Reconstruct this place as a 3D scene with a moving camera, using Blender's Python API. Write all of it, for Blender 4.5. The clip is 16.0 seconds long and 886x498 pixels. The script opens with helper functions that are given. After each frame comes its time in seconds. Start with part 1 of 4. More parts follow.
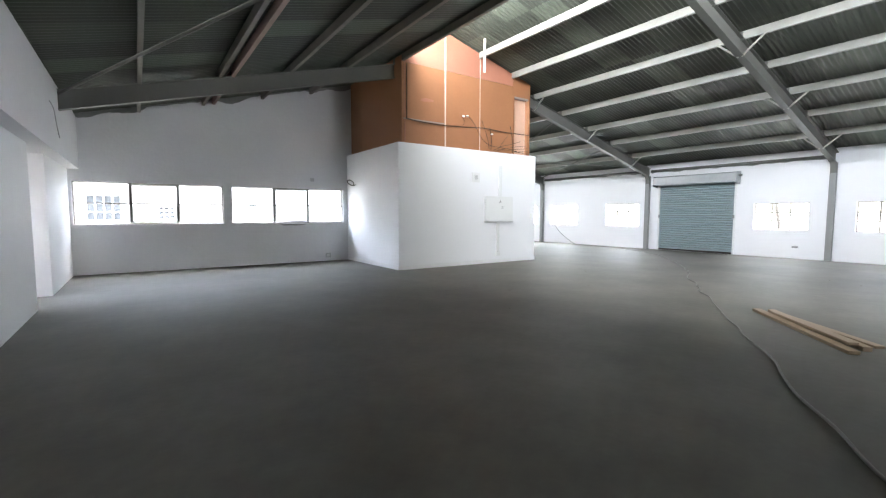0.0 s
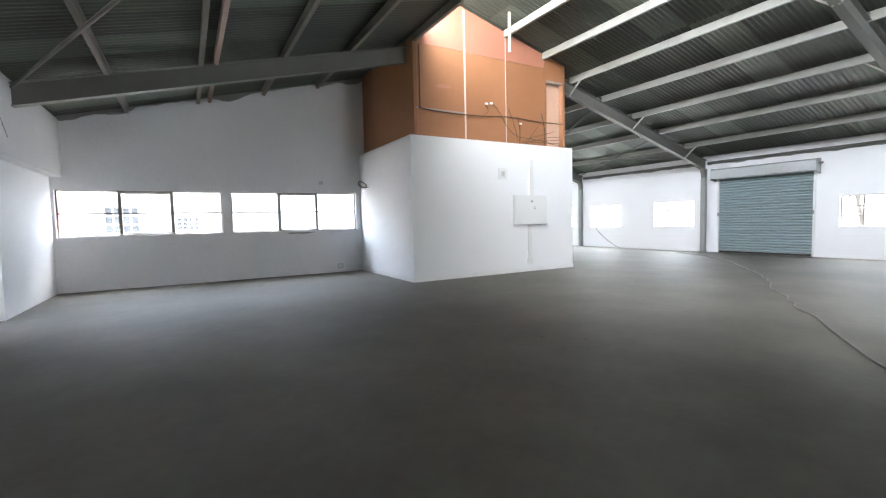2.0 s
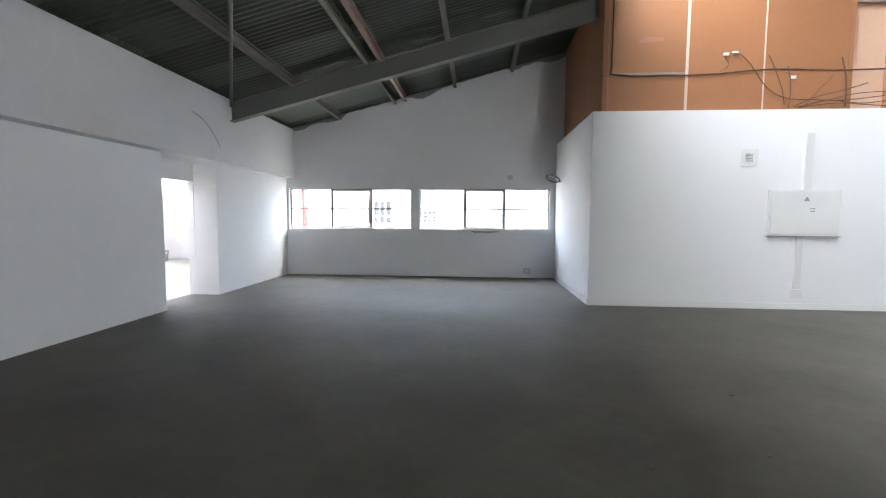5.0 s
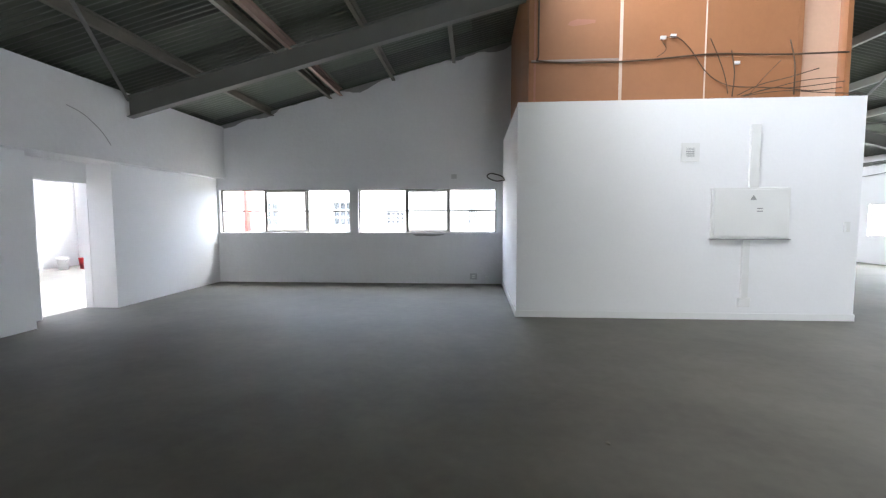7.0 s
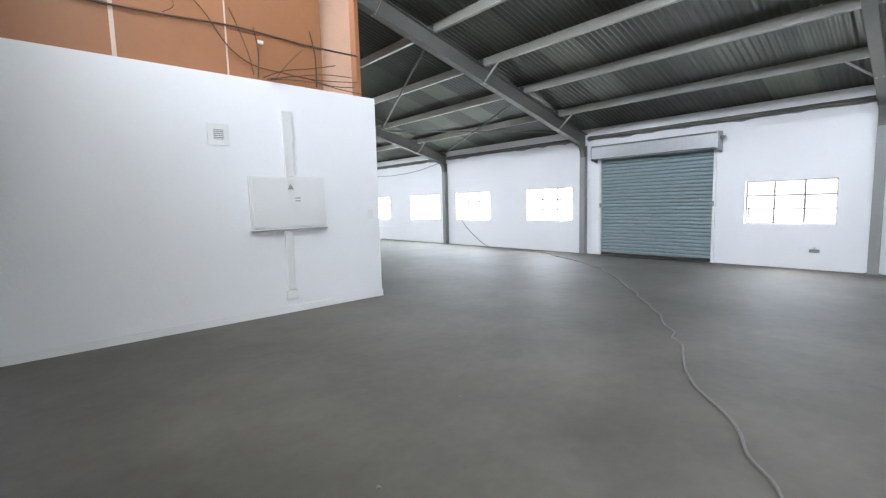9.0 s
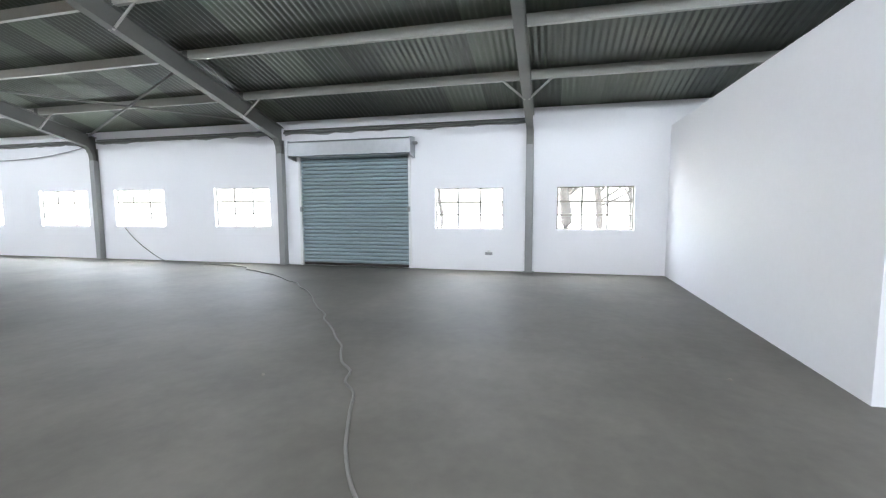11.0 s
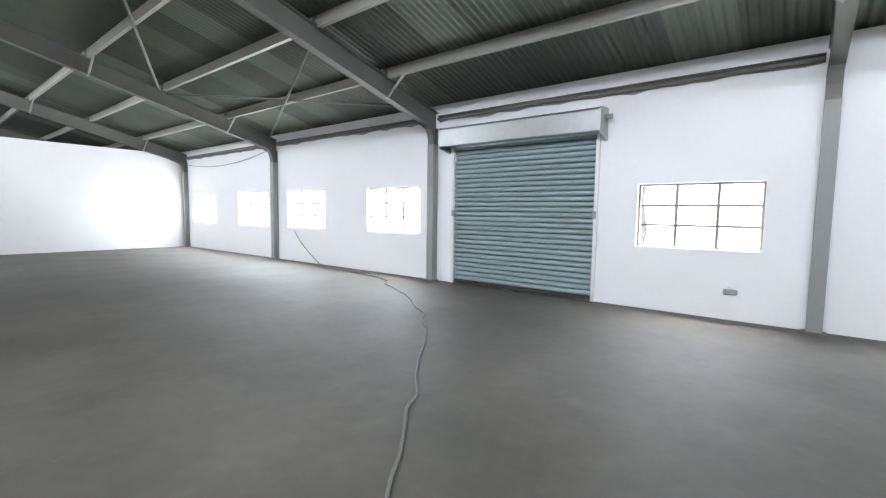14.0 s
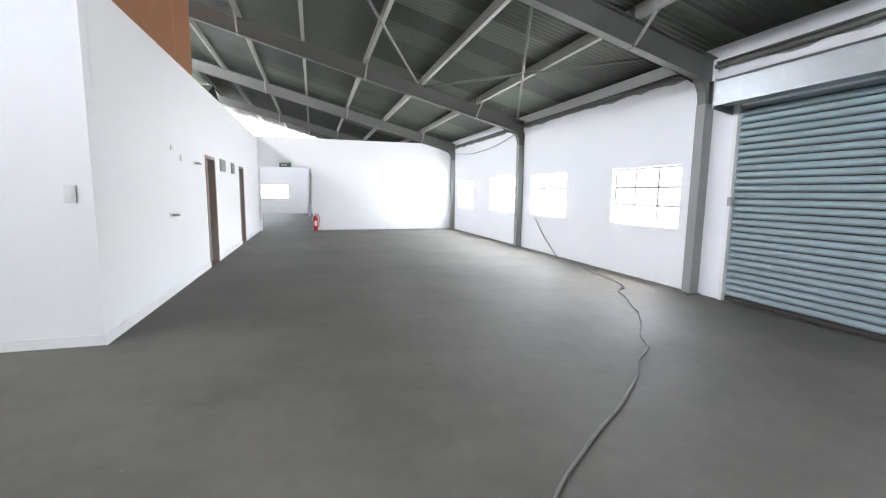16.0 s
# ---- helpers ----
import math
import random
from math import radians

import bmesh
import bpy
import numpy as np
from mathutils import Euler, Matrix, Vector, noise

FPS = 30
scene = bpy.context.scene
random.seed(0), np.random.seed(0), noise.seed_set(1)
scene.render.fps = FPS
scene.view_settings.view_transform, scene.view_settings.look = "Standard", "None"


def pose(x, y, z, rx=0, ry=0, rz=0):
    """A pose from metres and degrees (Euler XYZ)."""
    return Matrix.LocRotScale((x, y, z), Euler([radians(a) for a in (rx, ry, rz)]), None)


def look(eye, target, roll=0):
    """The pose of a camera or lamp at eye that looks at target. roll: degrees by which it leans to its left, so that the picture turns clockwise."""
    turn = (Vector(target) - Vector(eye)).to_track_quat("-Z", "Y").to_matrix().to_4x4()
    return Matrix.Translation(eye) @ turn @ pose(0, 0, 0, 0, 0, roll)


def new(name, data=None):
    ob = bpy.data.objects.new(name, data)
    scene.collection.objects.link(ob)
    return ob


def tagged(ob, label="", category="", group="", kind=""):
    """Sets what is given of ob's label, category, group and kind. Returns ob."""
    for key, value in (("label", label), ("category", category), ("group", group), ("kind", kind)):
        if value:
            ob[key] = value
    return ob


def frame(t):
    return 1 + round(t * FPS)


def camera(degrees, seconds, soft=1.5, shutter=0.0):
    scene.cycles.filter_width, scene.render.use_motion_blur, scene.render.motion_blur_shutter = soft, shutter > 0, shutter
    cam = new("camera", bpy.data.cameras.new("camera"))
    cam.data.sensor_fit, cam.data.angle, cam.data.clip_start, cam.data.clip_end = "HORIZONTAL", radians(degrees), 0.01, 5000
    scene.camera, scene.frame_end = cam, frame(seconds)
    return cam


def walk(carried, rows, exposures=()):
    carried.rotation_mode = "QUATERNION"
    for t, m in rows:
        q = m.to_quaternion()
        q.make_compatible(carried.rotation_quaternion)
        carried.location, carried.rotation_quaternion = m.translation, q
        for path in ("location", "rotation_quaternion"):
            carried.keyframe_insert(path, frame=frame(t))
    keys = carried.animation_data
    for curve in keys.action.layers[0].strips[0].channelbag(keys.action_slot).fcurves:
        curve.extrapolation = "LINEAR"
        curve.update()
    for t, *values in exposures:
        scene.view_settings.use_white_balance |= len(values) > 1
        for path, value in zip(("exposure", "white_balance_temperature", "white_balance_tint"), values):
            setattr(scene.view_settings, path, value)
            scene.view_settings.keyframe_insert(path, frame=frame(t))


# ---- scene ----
cam = camera(90.5, 16.0, soft=1.25)
PATH = [
    (0, (1.069, 0.104, 1.415), (2.208, 1.741, 1.259), 0.1),
    (0.5, (1.305, 0.387, 1.403), (2.439, 2.028, 1.26), -1.1),
    (1, (1.618, 0.66, 1.394), (2.691, 2.343, 1.269), -0.1),
    (1.5, (1.896, 0.926, 1.348), (2.91, 2.644, 1.209), -0.2),
    (2, (2.235, 1.214, 1.336), (3.236, 2.941, 1.21), -1.3),
    (2.5, (2.614, 1.417, 1.359), (3.483, 3.214, 1.225), -1.0),
    (3, (2.998, 1.566, 1.38), (3.741, 3.415, 1.218), -0.3),
    (3.5, (3.36, 1.728, 1.387), (3.953, 3.634, 1.269), 0.8),
    (4, (3.824, 1.889, 1.409), (3.968, 3.878, 1.254), -0.0),
    (4.2, (4.021, 1.983, 1.413), (4.053, 3.977, 1.263), -0.6),
    (6.3, (5.348, 2.837, 1.595), (5.106, 4.817, 1.455), 0.8),
    (6.5, (5.5, 2.933, 1.589), (5.282, 4.917, 1.47), -0.4),
    (7, (5.843, 3.14, 1.541), (5.705, 5.13, 1.393), -0.1),
    (7.5, (6.219, 3.273, 1.532), (6.444, 5.253, 1.354), -1.4),
    (8, (6.525, 3.43, 1.495), (7.258, 5.283, 1.316), -1.3),
    (8.5, (6.883, 3.576, 1.476), (7.911, 5.286, 1.33), -1.7),
    (9, (7.286, 3.712, 1.506), (8.611, 5.196, 1.303), -1.5),
    (9.5, (7.692, 3.828, 1.51), (9.351, 4.926, 1.31), -2.3),
    (10, (8.158, 3.887, 1.472), (10.001, 4.643, 1.295), -1.1),
    (10.2, (8.325, 3.86, 1.476), (10.214, 4.49, 1.288), -0.0),
    (12.3, (10.346, 4.165, 1.295), (12.287, 4.603, 1.099), -0.3),
    (12.5, (10.544, 4.218, 1.292), (12.464, 4.748, 1.114), -0.2),
    (13, (11.012, 4.353, 1.317), (12.822, 5.183, 1.126), 1.6),
    (13.5, (11.398, 4.527, 1.318), (13.118, 5.534, 1.156), 0.7),
    (14, (11.799, 4.68, 1.362), (13.36, 5.92, 1.198), 0.8),
    (14.5, (12.177, 4.786, 1.431), (13.514, 6.257, 1.217), 1.1),
    (15, (12.532, 4.939, 1.501), (13.677, 6.565, 1.285), 1.3),
    (15.5, (12.896, 5.081, 1.43), (13.767, 6.869, 1.222), 0.3),
    (16, (13.247, 5.248, 1.429), (13.807, 7.151, 1.175), 0.7),
]
walk(cam, [(t, look(eye, target, roll)) for t, eye, target, roll in PATH], exposures=[(0, 5.45, 6450, 10), (4, 5.35, 6450, 10), (7, 5.25, 6400, 10), (9.5, 5.15, 6220, 10), (13.5, 5.2, 6380, 10), (16, 5.3, 6450, 12)])

# ---- light ----
world = bpy.data.worlds.new("overcast_sky")
scene.world = world
world.use_nodes = True
wn = world.node_tree
sky = wn.nodes.new("ShaderNodeTexSky")
sky.sky_type = "NISHITA"
sky.sun_disc = False
sky.sun_elevation, sky.sun_rotation = radians(70), radians(63)
sky.dust_density = 4.0
grey = wn.nodes.new("ShaderNodeHueSaturation")
grey.inputs["Saturation"].default_value = 0.5
wn.links.new(sky.outputs[0], grey.inputs["Color"])
wn.links.new(grey.outputs[0], wn.nodes["Background"].inputs[0])
wn.nodes["Background"].inputs[1].default_value = 0.15
sun_data = bpy.data.lights.new("sun", "SUN")
sun_data.energy, sun_data.angle, sun_data.color = 0.5, radians(14), (1.0, 0.96, 0.9)
sun = new("sun", sun_data)
sun.matrix_world = look((0, 0, 30), (-6.0, -3.0, 11.2))
# fill lamp added in an unseen back opening to brighten walls and floor
gable_data = bpy.data.lights.new("gable_fill", "AREA")
gable_data.shape, gable_data.size, gable_data.size_y, gable_data.energy, gable_data.color = "RECTANGLE", 3.0, 2.6, 5.8, (0.94, 0.97, 1.0)
gable_light = new("gable_fill", gable_data)
gable_light.matrix_world = look((10.9, -14.05, 1.7), (10.6, 0.0, 1.9))

# daylight through the clerestory between the two roofs
for y, long in ((-6.0, 10.0), (4.2, 9.8), (14.3, 9.8), (27.0, 15.0)):
    d = bpy.data.lights.new("clerestory_daylight", "AREA")
    d.shape, d.size, d.size_y, d.energy, d.color = "RECTANGLE", long, 0.85, (1.0 if y < 0 else 2.1 if y < 9 else 1.9) * long, (0.96, 0.98, 1.0)
    new("clerestory_daylight", d).matrix_world = look((6.92, y, 6.03), (16.92, y, 2.5))

for y, z, wide, watts in ((5.73, 1.37, 1.48, 1.2), (11.56, 1.41, 1.58, 2.2), (14.78, 1.41, 1.63, 3.6), (17.48, 1.4, 1.76, 4.0), (20.75, 1.4, 1.66, 3.2)):
    d = bpy.data.lights.new("window_daylight", "AREA")
    d.shape, d.size, d.size_y, d.energy, d.color = "RECTANGLE", wide, 0.86, watts, (0.92, 0.96, 1.0)
    new("window_daylight", d).matrix_world = look((18.65 + 0.2, y, z), (0.0, y, z))

# ---- materials ----
def material(name, colour, rough=0.6, metal=0.0, grain=40.0, vary=0.06, stain=0.8, stain_amount=0.1, bump=0.05, spec=0.5, per_object=0.0, cells=None, relief=0.0):
    m = bpy.data.materials.new(name)
    m.use_nodes = True
    nt = m.node_tree
    b = nt.nodes["Principled BSDF"]
    tc = nt.nodes.new("ShaderNodeNewGeometry")
    fine = nt.nodes.new("ShaderNodeTexNoise")
    fine.inputs["Scale"].default_value = grain
    fine.inputs["Detail"].default_value = 6
    coarse = nt.nodes.new("ShaderNodeTexNoise")
    coarse.inputs["Scale"].default_value = stain
    coarse.inputs["Detail"].default_value = 5
    coarse.inputs["Roughness"].default_value = 0.6
    for n in (fine, coarse):
        nt.links.new(tc.outputs["Position"], n.inputs["Vector"])
    mix = nt.nodes.new("ShaderNodeMath")
    mix.operation = "MULTIPLY_ADD"
    nt.links.new(fine.outputs[0], mix.inputs[0])
    mix.inputs[1].default_value = vary * 2
    mix.inputs[2].default_value = 1.0 - vary - stain_amount
    mix2 = nt.nodes.new("ShaderNodeMath")
    mix2.operation = "MULTIPLY_ADD"
    nt.links.new(coarse.outputs[0], mix2.inputs[0])
    mix2.inputs[1].default_value = stain_amount * 2
    nt.links.new(mix.outputs[0], mix2.inputs[2])
    last = mix2
    if per_object:
        info = nt.nodes.new("ShaderNodeObjectInfo")
        mix3 = nt.nodes.new("ShaderNodeMath")
        mix3.operation = "MULTIPLY_ADD"
        nt.links.new(info.outputs["Random"], mix3.inputs[0])
        mix3.inputs[1].default_value = per_object
        nt.links.new(last.outputs[0], mix3.inputs[2])
        last = mix3
    if cells:
        snap = nt.nodes.new("ShaderNodeVectorMath")
        snap.operation = "SNAP"
        snap.inputs[1].default_value = (cells[0], cells[1], 100.0)
        nt.links.new(tc.outputs["Position"], snap.inputs[0])
        wn_ = nt.nodes.new("ShaderNodeTexWhiteNoise")
        nt.links.new(snap.outputs[0], wn_.inputs["Vector"])
        pw = nt.nodes.new("ShaderNodeMath")
        pw.operation = "POWER"
        nt.links.new(wn_.outputs["Value"], pw.inputs[0])
        pw.inputs[1].default_value = 4.0
        mx = nt.nodes.new("ShaderNodeMath")
        mx.operation = "MULTIPLY_ADD"
        nt.links.new(pw.outputs[0], mx.inputs[0])
        mx.inputs[1].default_value = 1.5
        nt.links.new(last.outputs[0], mx.inputs[2])
        last = mx
    tint = nt.nodes.new("ShaderNodeVectorMath")
    tint.operation = "SCALE"
    tint.inputs[0].default_value = colour
    nt.links.new(last.outputs[0], tint.inputs["Scale"])
    nt.links.new(tint.outputs[0], b.inputs["Base Color"])
    rr = nt.nodes.new("ShaderNodeMath")
    rr.operation = "MULTIPLY_ADD"
    nt.links.new(coarse.outputs[0], rr.inputs[0])
    rr.inputs[1].default_value = 0.25
    rr.inputs[2].default_value = rough - 0.12
    nt.links.new(rr.outputs[0], b.inputs["Roughness"])
    b.inputs["Metallic"].default_value = metal
    b.inputs["Specular IOR Level"].default_value = spec
    if bump:
        bp = nt.nodes.new("ShaderNodeBump")
        bp.inputs["Strength"].default_value = bump
        bp.inputs["Distance"].default_value = 0.02
        nt.links.new(fine.outputs[0], bp.inputs["Height"])
        nt.links.new(bp.outputs[0], b.inputs["Normal"])
        if relief:
            low = nt.nodes.new("ShaderNodeTexNoise")
            low.inputs["Scale"].default_value, low.inputs["Detail"].default_value, low.inputs["Distortion"].default_value = 1.6, 3, 0.4
            nt.links.new(tc.outputs["Position"], low.inputs["Vector"])
            swell = nt.nodes.new("ShaderNodeBump")
            swell.inputs["Strength"].default_value, swell.inputs["Distance"].default_value = 1.0, relief
            nt.links.new(low.outputs[0], swell.inputs["Height"])
            nt.links.new(swell.outputs[0], bp.inputs["Normal"])
            # trowelled patches: paler and darker areas with fairly firm edges
            patch = nt.nodes.new("ShaderNodeTexNoise")
            patch.inputs["Scale"].default_value, patch.inputs["Detail"].default_value, patch.inputs["Roughness"].default_value = 0.55, 8, 0.68
            nt.links.new(tc.outputs["Position"], patch.inputs["Vector"])
            ramp = nt.nodes.new("ShaderNodeMapRange")
            ramp.inputs["From Min"].default_value, ramp.inputs["From Max"].default_value = 0.36, 0.64
            ramp.inputs["To Min"].default_value, ramp.inputs["To Max"].default_value = 0.85, 1.15
            nt.links.new(patch.outputs[0], ramp.inputs["Value"])
            both = nt.nodes.new("ShaderNodeMath")
            both.operation = "MULTIPLY"
            nt.links.new(last.outputs[0], both.inputs[0])
            nt.links.new(ramp.outputs[0], both.inputs[1])
            nt.links.new(both.outputs[0], tint.inputs["Scale"])
    return m


def glass_material():
    m = bpy.data.materials.new("window_glass")
    m.use_nodes = True
    nt = m.node_tree
    nt.nodes.remove(nt.nodes["Principled BSDF"])
    a, g, mx = nt.nodes.new("ShaderNodeBsdfTransparent"), nt.nodes.new("ShaderNodeBsdfGlossy"), nt.nodes.new("ShaderNodeMixShader")
    g.inputs["Roughness"].default_value = 0.03
    a.inputs[0].default_value = (0.93, 0.95, 0.95, 1)
    mx.inputs[0].default_value = 0.06
    nt.links.new(a.outputs[0], mx.inputs[1])
    nt.links.new(g.outputs[0], mx.inputs[2])
    nt.links.new(mx.outputs[0], nt.nodes["Material Output"].inputs[0])
    return m


WHITE = material("white_wall_paint", (0.83, 0.83, 0.845), 0.6, grain=25, vary=0.02, stain=0.7, stain_amount=0.03, bump=0.12)
WHITE_OLD = material("white_blockwork_paint", (0.74, 0.74, 0.75), 0.75, grain=14, vary=0.04, stain=0.9, stain_amount=0.07, bump=0.35)
TRIM = material("white_gloss_trim", (0.8, 0.8, 0.8), 0.4, bump=0.02, vary=0.02, stain_amount=0.03)
FLOOR = material("grey_screed_floor", (0.132, 0.125, 0.108), 0.66, grain=9, vary=0.12, stain=0.9, stain_amount=0.4, bump=0.08, spec=0.3, relief=0.01)
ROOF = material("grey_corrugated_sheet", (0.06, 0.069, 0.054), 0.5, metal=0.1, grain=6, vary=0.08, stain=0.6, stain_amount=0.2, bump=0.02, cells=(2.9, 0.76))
STEEL = material("grey_painted_steel", (0.14, 0.142, 0.13), 0.55, grain=30, vary=0.06, stain=1.5, stain_amount=0.14, bump=0.04)
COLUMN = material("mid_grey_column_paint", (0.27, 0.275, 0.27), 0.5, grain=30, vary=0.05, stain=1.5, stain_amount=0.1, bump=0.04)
RENDER = material("grey_render_gap_shade", (0.3, 0.3, 0.29), 0.85, grain=20, vary=0.15, bump=0.2)
PURLIN = material("pale_grey_painted_purlin", (0.33, 0.325, 0.29), 0.5, grain=25, vary=0.08, stain=2.5, stain_amount=0.18, bump=0.04)
SLAT = material("blue_grey_slat_paint", (0.29, 0.36, 0.382), 0.45, grain=20, vary=0.03, stain=1.5, stain_amount=0.06, bump=0.01)
GALV = material("galvanised_sheet", (0.42, 0.44, 0.45), 0.38, metal=0.85, grain=12, vary=0.1, stain=2.0, stain_amount=0.12, bump=0.02)
ORANGE = material("orange_brown_hardboard", (0.3, 0.13, 0.058), 0.5, grain=18, vary=0.06, stain=0.9, stain_amount=0.14, bump=0.05, per_object=0.1)
SALMON = material("pale_salmon_hardboard", (0.37, 0.155, 0.1), 0.5, grain=18, vary=0.06, stain=0.9, stain_amount=0.12, bump=0.05, per_object=0.08)
BOUNCE = material("pale_bounce_sheet", (0.42, 0.42, 0.4), 0.6, grain=8, vary=0.06, stain=0.5, stain_amount=0.12)
STRIP = material("pale_joint_strip", (0.62, 0.5, 0.42), 0.6, grain=25)
TIMBER = material("sawn_pine", (0.29, 0.215, 0.14), 0.65, grain=18, vary=0.14, stain=3, stain_amount=0.15, bump=0.1)
BROWN = material("brown_varnished_door_frame", (0.3, 0.245, 0.22), 0.5, grain=30, vary=0.1)
DARK = material("black_sheath_gap_shade", (0.04, 0.035, 0.03), 0.6, vary=0.02, stain_amount=0.05)
CORD = material("grey_rubber_cord", (0.17, 0.165, 0.15), 0.6, vary=0.05)
FRAME = material("grey_steel_window_frame", (0.25, 0.24, 0.21), 0.5, grain=40, vary=0.08)
RED = material("red_gloss_enamel", (0.55, 0.02, 0.025), 0.3, bump=0.0, vary=0.02)
RED_FADED = material("faded_red_pipe_paint", (0.4, 0.06, 0.05), 0.6)
PLASTIC = material("white_moulded_plastic", (0.75, 0.75, 0.74), 0.4, bump=0.0, vary=0.02)
SOCKET = material("pale_grey_plastic", (0.5, 0.5, 0.5), 0.5, bump=0.0)
GREYBOX = material("grey_plastic", (0.3, 0.3, 0.3), 0.5, bump=0.0)
GREEN = material("dark_green_sign", (0.05, 0.14, 0.09), 0.5, bump=0.0)
BARK = material("tree_bark", (0.05, 0.043, 0.036), 0.85, grain=10, vary=0.3, bump=0.5)
LEAF = material("tree_leaf", (0.07, 0.1, 0.035), 0.6, vary=0.2, bump=0.0)
GROUND = material("pale_yard_concrete", (0.4, 0.38, 0.34), 0.85, grain=3, vary=0.1, stain=0.2, stain_amount=0.15)
PLASTER = material("cream_exterior_plaster", (0.68, 0.66, 0.62), 0.8, grain=8, vary=0.05)
# west purlins: dusty brown, with the low roof's shade put into the colour
DIRTY_SHADED = material("shaded_dusty_brown_steel", (0.17, 0.155, 0.13), 0.6, grain=22, vary=0.12, stain=3.0, stain_amount=0.25, bump=0.05)
CABLE = material("brown_cable_sheath", (0.085, 0.05, 0.028), 0.6, vary=0.05)
PRIMER = material("faded_red_primer", (0.36, 0.24, 0.2), 0.6, grain=20, vary=0.1, stain_amount=0.15)
PEACH = material("lit_peach_board", (0.66, 0.42, 0.3), 0.55, grain=18, vary=0.05)
DIM = material("dim_window_glass", (0.09, 0.095, 0.1), 0.6, spec=0.1)
DEBRIS = material("broken_plaster", (0.2, 0.18, 0.15), 0.9, grain=30, vary=0.1)
GLASS = glass_material()


# ---- helpers for shapes ----
def mesh_of(name, bm, mat):
    bmesh.ops.recalc_face_normals(bm, faces=bm.faces)
    me = bpy.data.meshes.new(name)
    bm.to_mesh(me)
    bm.free()
    me.materials.append(mat)
    return me


def thing(name, bm, mat, label, category, group="", kind=""):
    return tagged(new(name, mesh_of(name, bm, mat)), label, category, group, kind)


def holder(name, at, label, category, group="", kind=""):
    ob = new(name)
    ob.location = at
    return tagged(ob, label, category, group, kind)


def place_under(ob, parent):
    ob.parent = parent
    # a part of a part stands in world coordinates already
    ob.matrix_parent_inverse = Matrix.Translation(-parent.location) if parent.parent is None else Matrix.Identity(4)
    return ob


def part(name, bm, mat, parent, label=""):
    ob = new(name, mesh_of(name, bm, mat))
    place_under(ob, parent)
    return tagged(ob, label) if label else ob


def box(x0, x1, y0, y1, z0, z1, bevel=0.0, bm=None):
    own = bmesh.new()
    vs = [own.verts.new((x, y, z)) for x in (x0, x1) for y in (y0, y1) for z in (z0, z1)]
    for f in ((0, 1, 3, 2), (4, 6, 7, 5), (0, 4, 5, 1), (2, 3, 7, 6), (0, 2, 6, 4), (1, 5, 7, 3)):
        own.faces.new([vs[i] for i in f])
    if bevel:
        bmesh.ops.bevel(own, geom=own.edges[:], offset=bevel, segments=2, affect="EDGES", profile=0.6)
    return merge(bm, own)


def merge(bm, own):
    if bm is None:
        return own
    tmp = bpy.data.meshes.new("tmp")
    own.to_mesh(tmp)
    own.free()
    bm.from_mesh(tmp)
    bpy.data.meshes.remove(tmp)
    return bm


def prism(points, axis, a, b, bm=None):
    """A flat outline pulled from a to b along an axis; the points are in the two other axes, in order."""
    own = bmesh.new()

    def at(p, t):
        return {"x": (t, p[0], p[1]), "y": (p[0], t, p[1]), "z": (p[0], p[1], t)}[axis]
    lo, hi = [own.verts.new(at(p, a)) for p in points], [own.verts.new(at(p, b)) for p in points]
    own.faces.new(lo)
    own.faces.new(hi[::-1])
    for i in range(len(points)):
        j = (i + 1) % len(points)
        own.faces.new((lo[i], lo[j], hi[j], hi[i]))
    return merge(bm, own)


def wall(axis, a, b, u0, u1, z0, z1, holes=()):
    """A wall of thickness a to b across the axis, with openings (u0, u1, z0, z1) right through it."""
    bm = bmesh.new()
    us = sorted({u0, u1, *[h[0] for h in holes], *[h[1] for h in holes]})
    zs = sorted({z0, z1, *[h[2] for h in holes], *[h[3] for h in holes]})

    def full(i, j):
        if not (0 <= i < len(us) - 1 and 0 <= j < len(zs) - 1):
            return False
        u, z = (us[i] + us[i + 1]) / 2, (zs[j] + zs[j + 1]) / 2
        return not any(h[0] < u < h[1] and h[2] < z < h[3] for h in holes)

    def quad(*ps):
        bm.faces.new([bm.verts.new((t, u, z) if axis == "x" else (u, t, z)) for t, u, z in ps])
    for i in range(len(us) - 1):
        for j in range(len(zs) - 1):
            if not full(i, j):
                continue
            p, q, r, s = us[i], us[i + 1], zs[j], zs[j + 1]
            quad((a, p, r), (a, q, r), (a, q, s), (a, p, s))
            quad((b, p, r), (b, q, r), (b, q, s), (b, p, s))
            if not full(i - 1, j):
                quad((a, p, r), (b, p, r), (b, p, s), (a, p, s))
            if not full(i + 1, j):
                quad((a, q, r), (b, q, r), (b, q, s), (a, q, s))
            if not full(i, j - 1):
                quad((a, p, r), (a, q, r), (b, q, r), (b, p, r))
            if not full(i, j + 1):
                quad((a, p, s), (a, q, s), (b, q, s), (b, p, s))
    bmesh.ops.remove_doubles(bm, verts=bm.verts, dist=0.0005)
    return bm


def smooth(points, n=6):
    out, ps = [], [Vector(p) for p in points]
    for i in range(len(ps) - 1):
        p0, p1, p2, p3 = ps[max(i - 1, 0)], ps[i], ps[i + 1], ps[min(i + 2, len(ps) - 1)]
        for k in range(n):
            t = k / n
            out.append(0.5 * (2 * p1 + (p2 - p0) * t + (2 * p0 - 5 * p1 + 4 * p2 - p3) * t * t + (3 * p1 - p0 - 3 * p2 + p3) * t ** 3))
    return out + [ps[-1]]


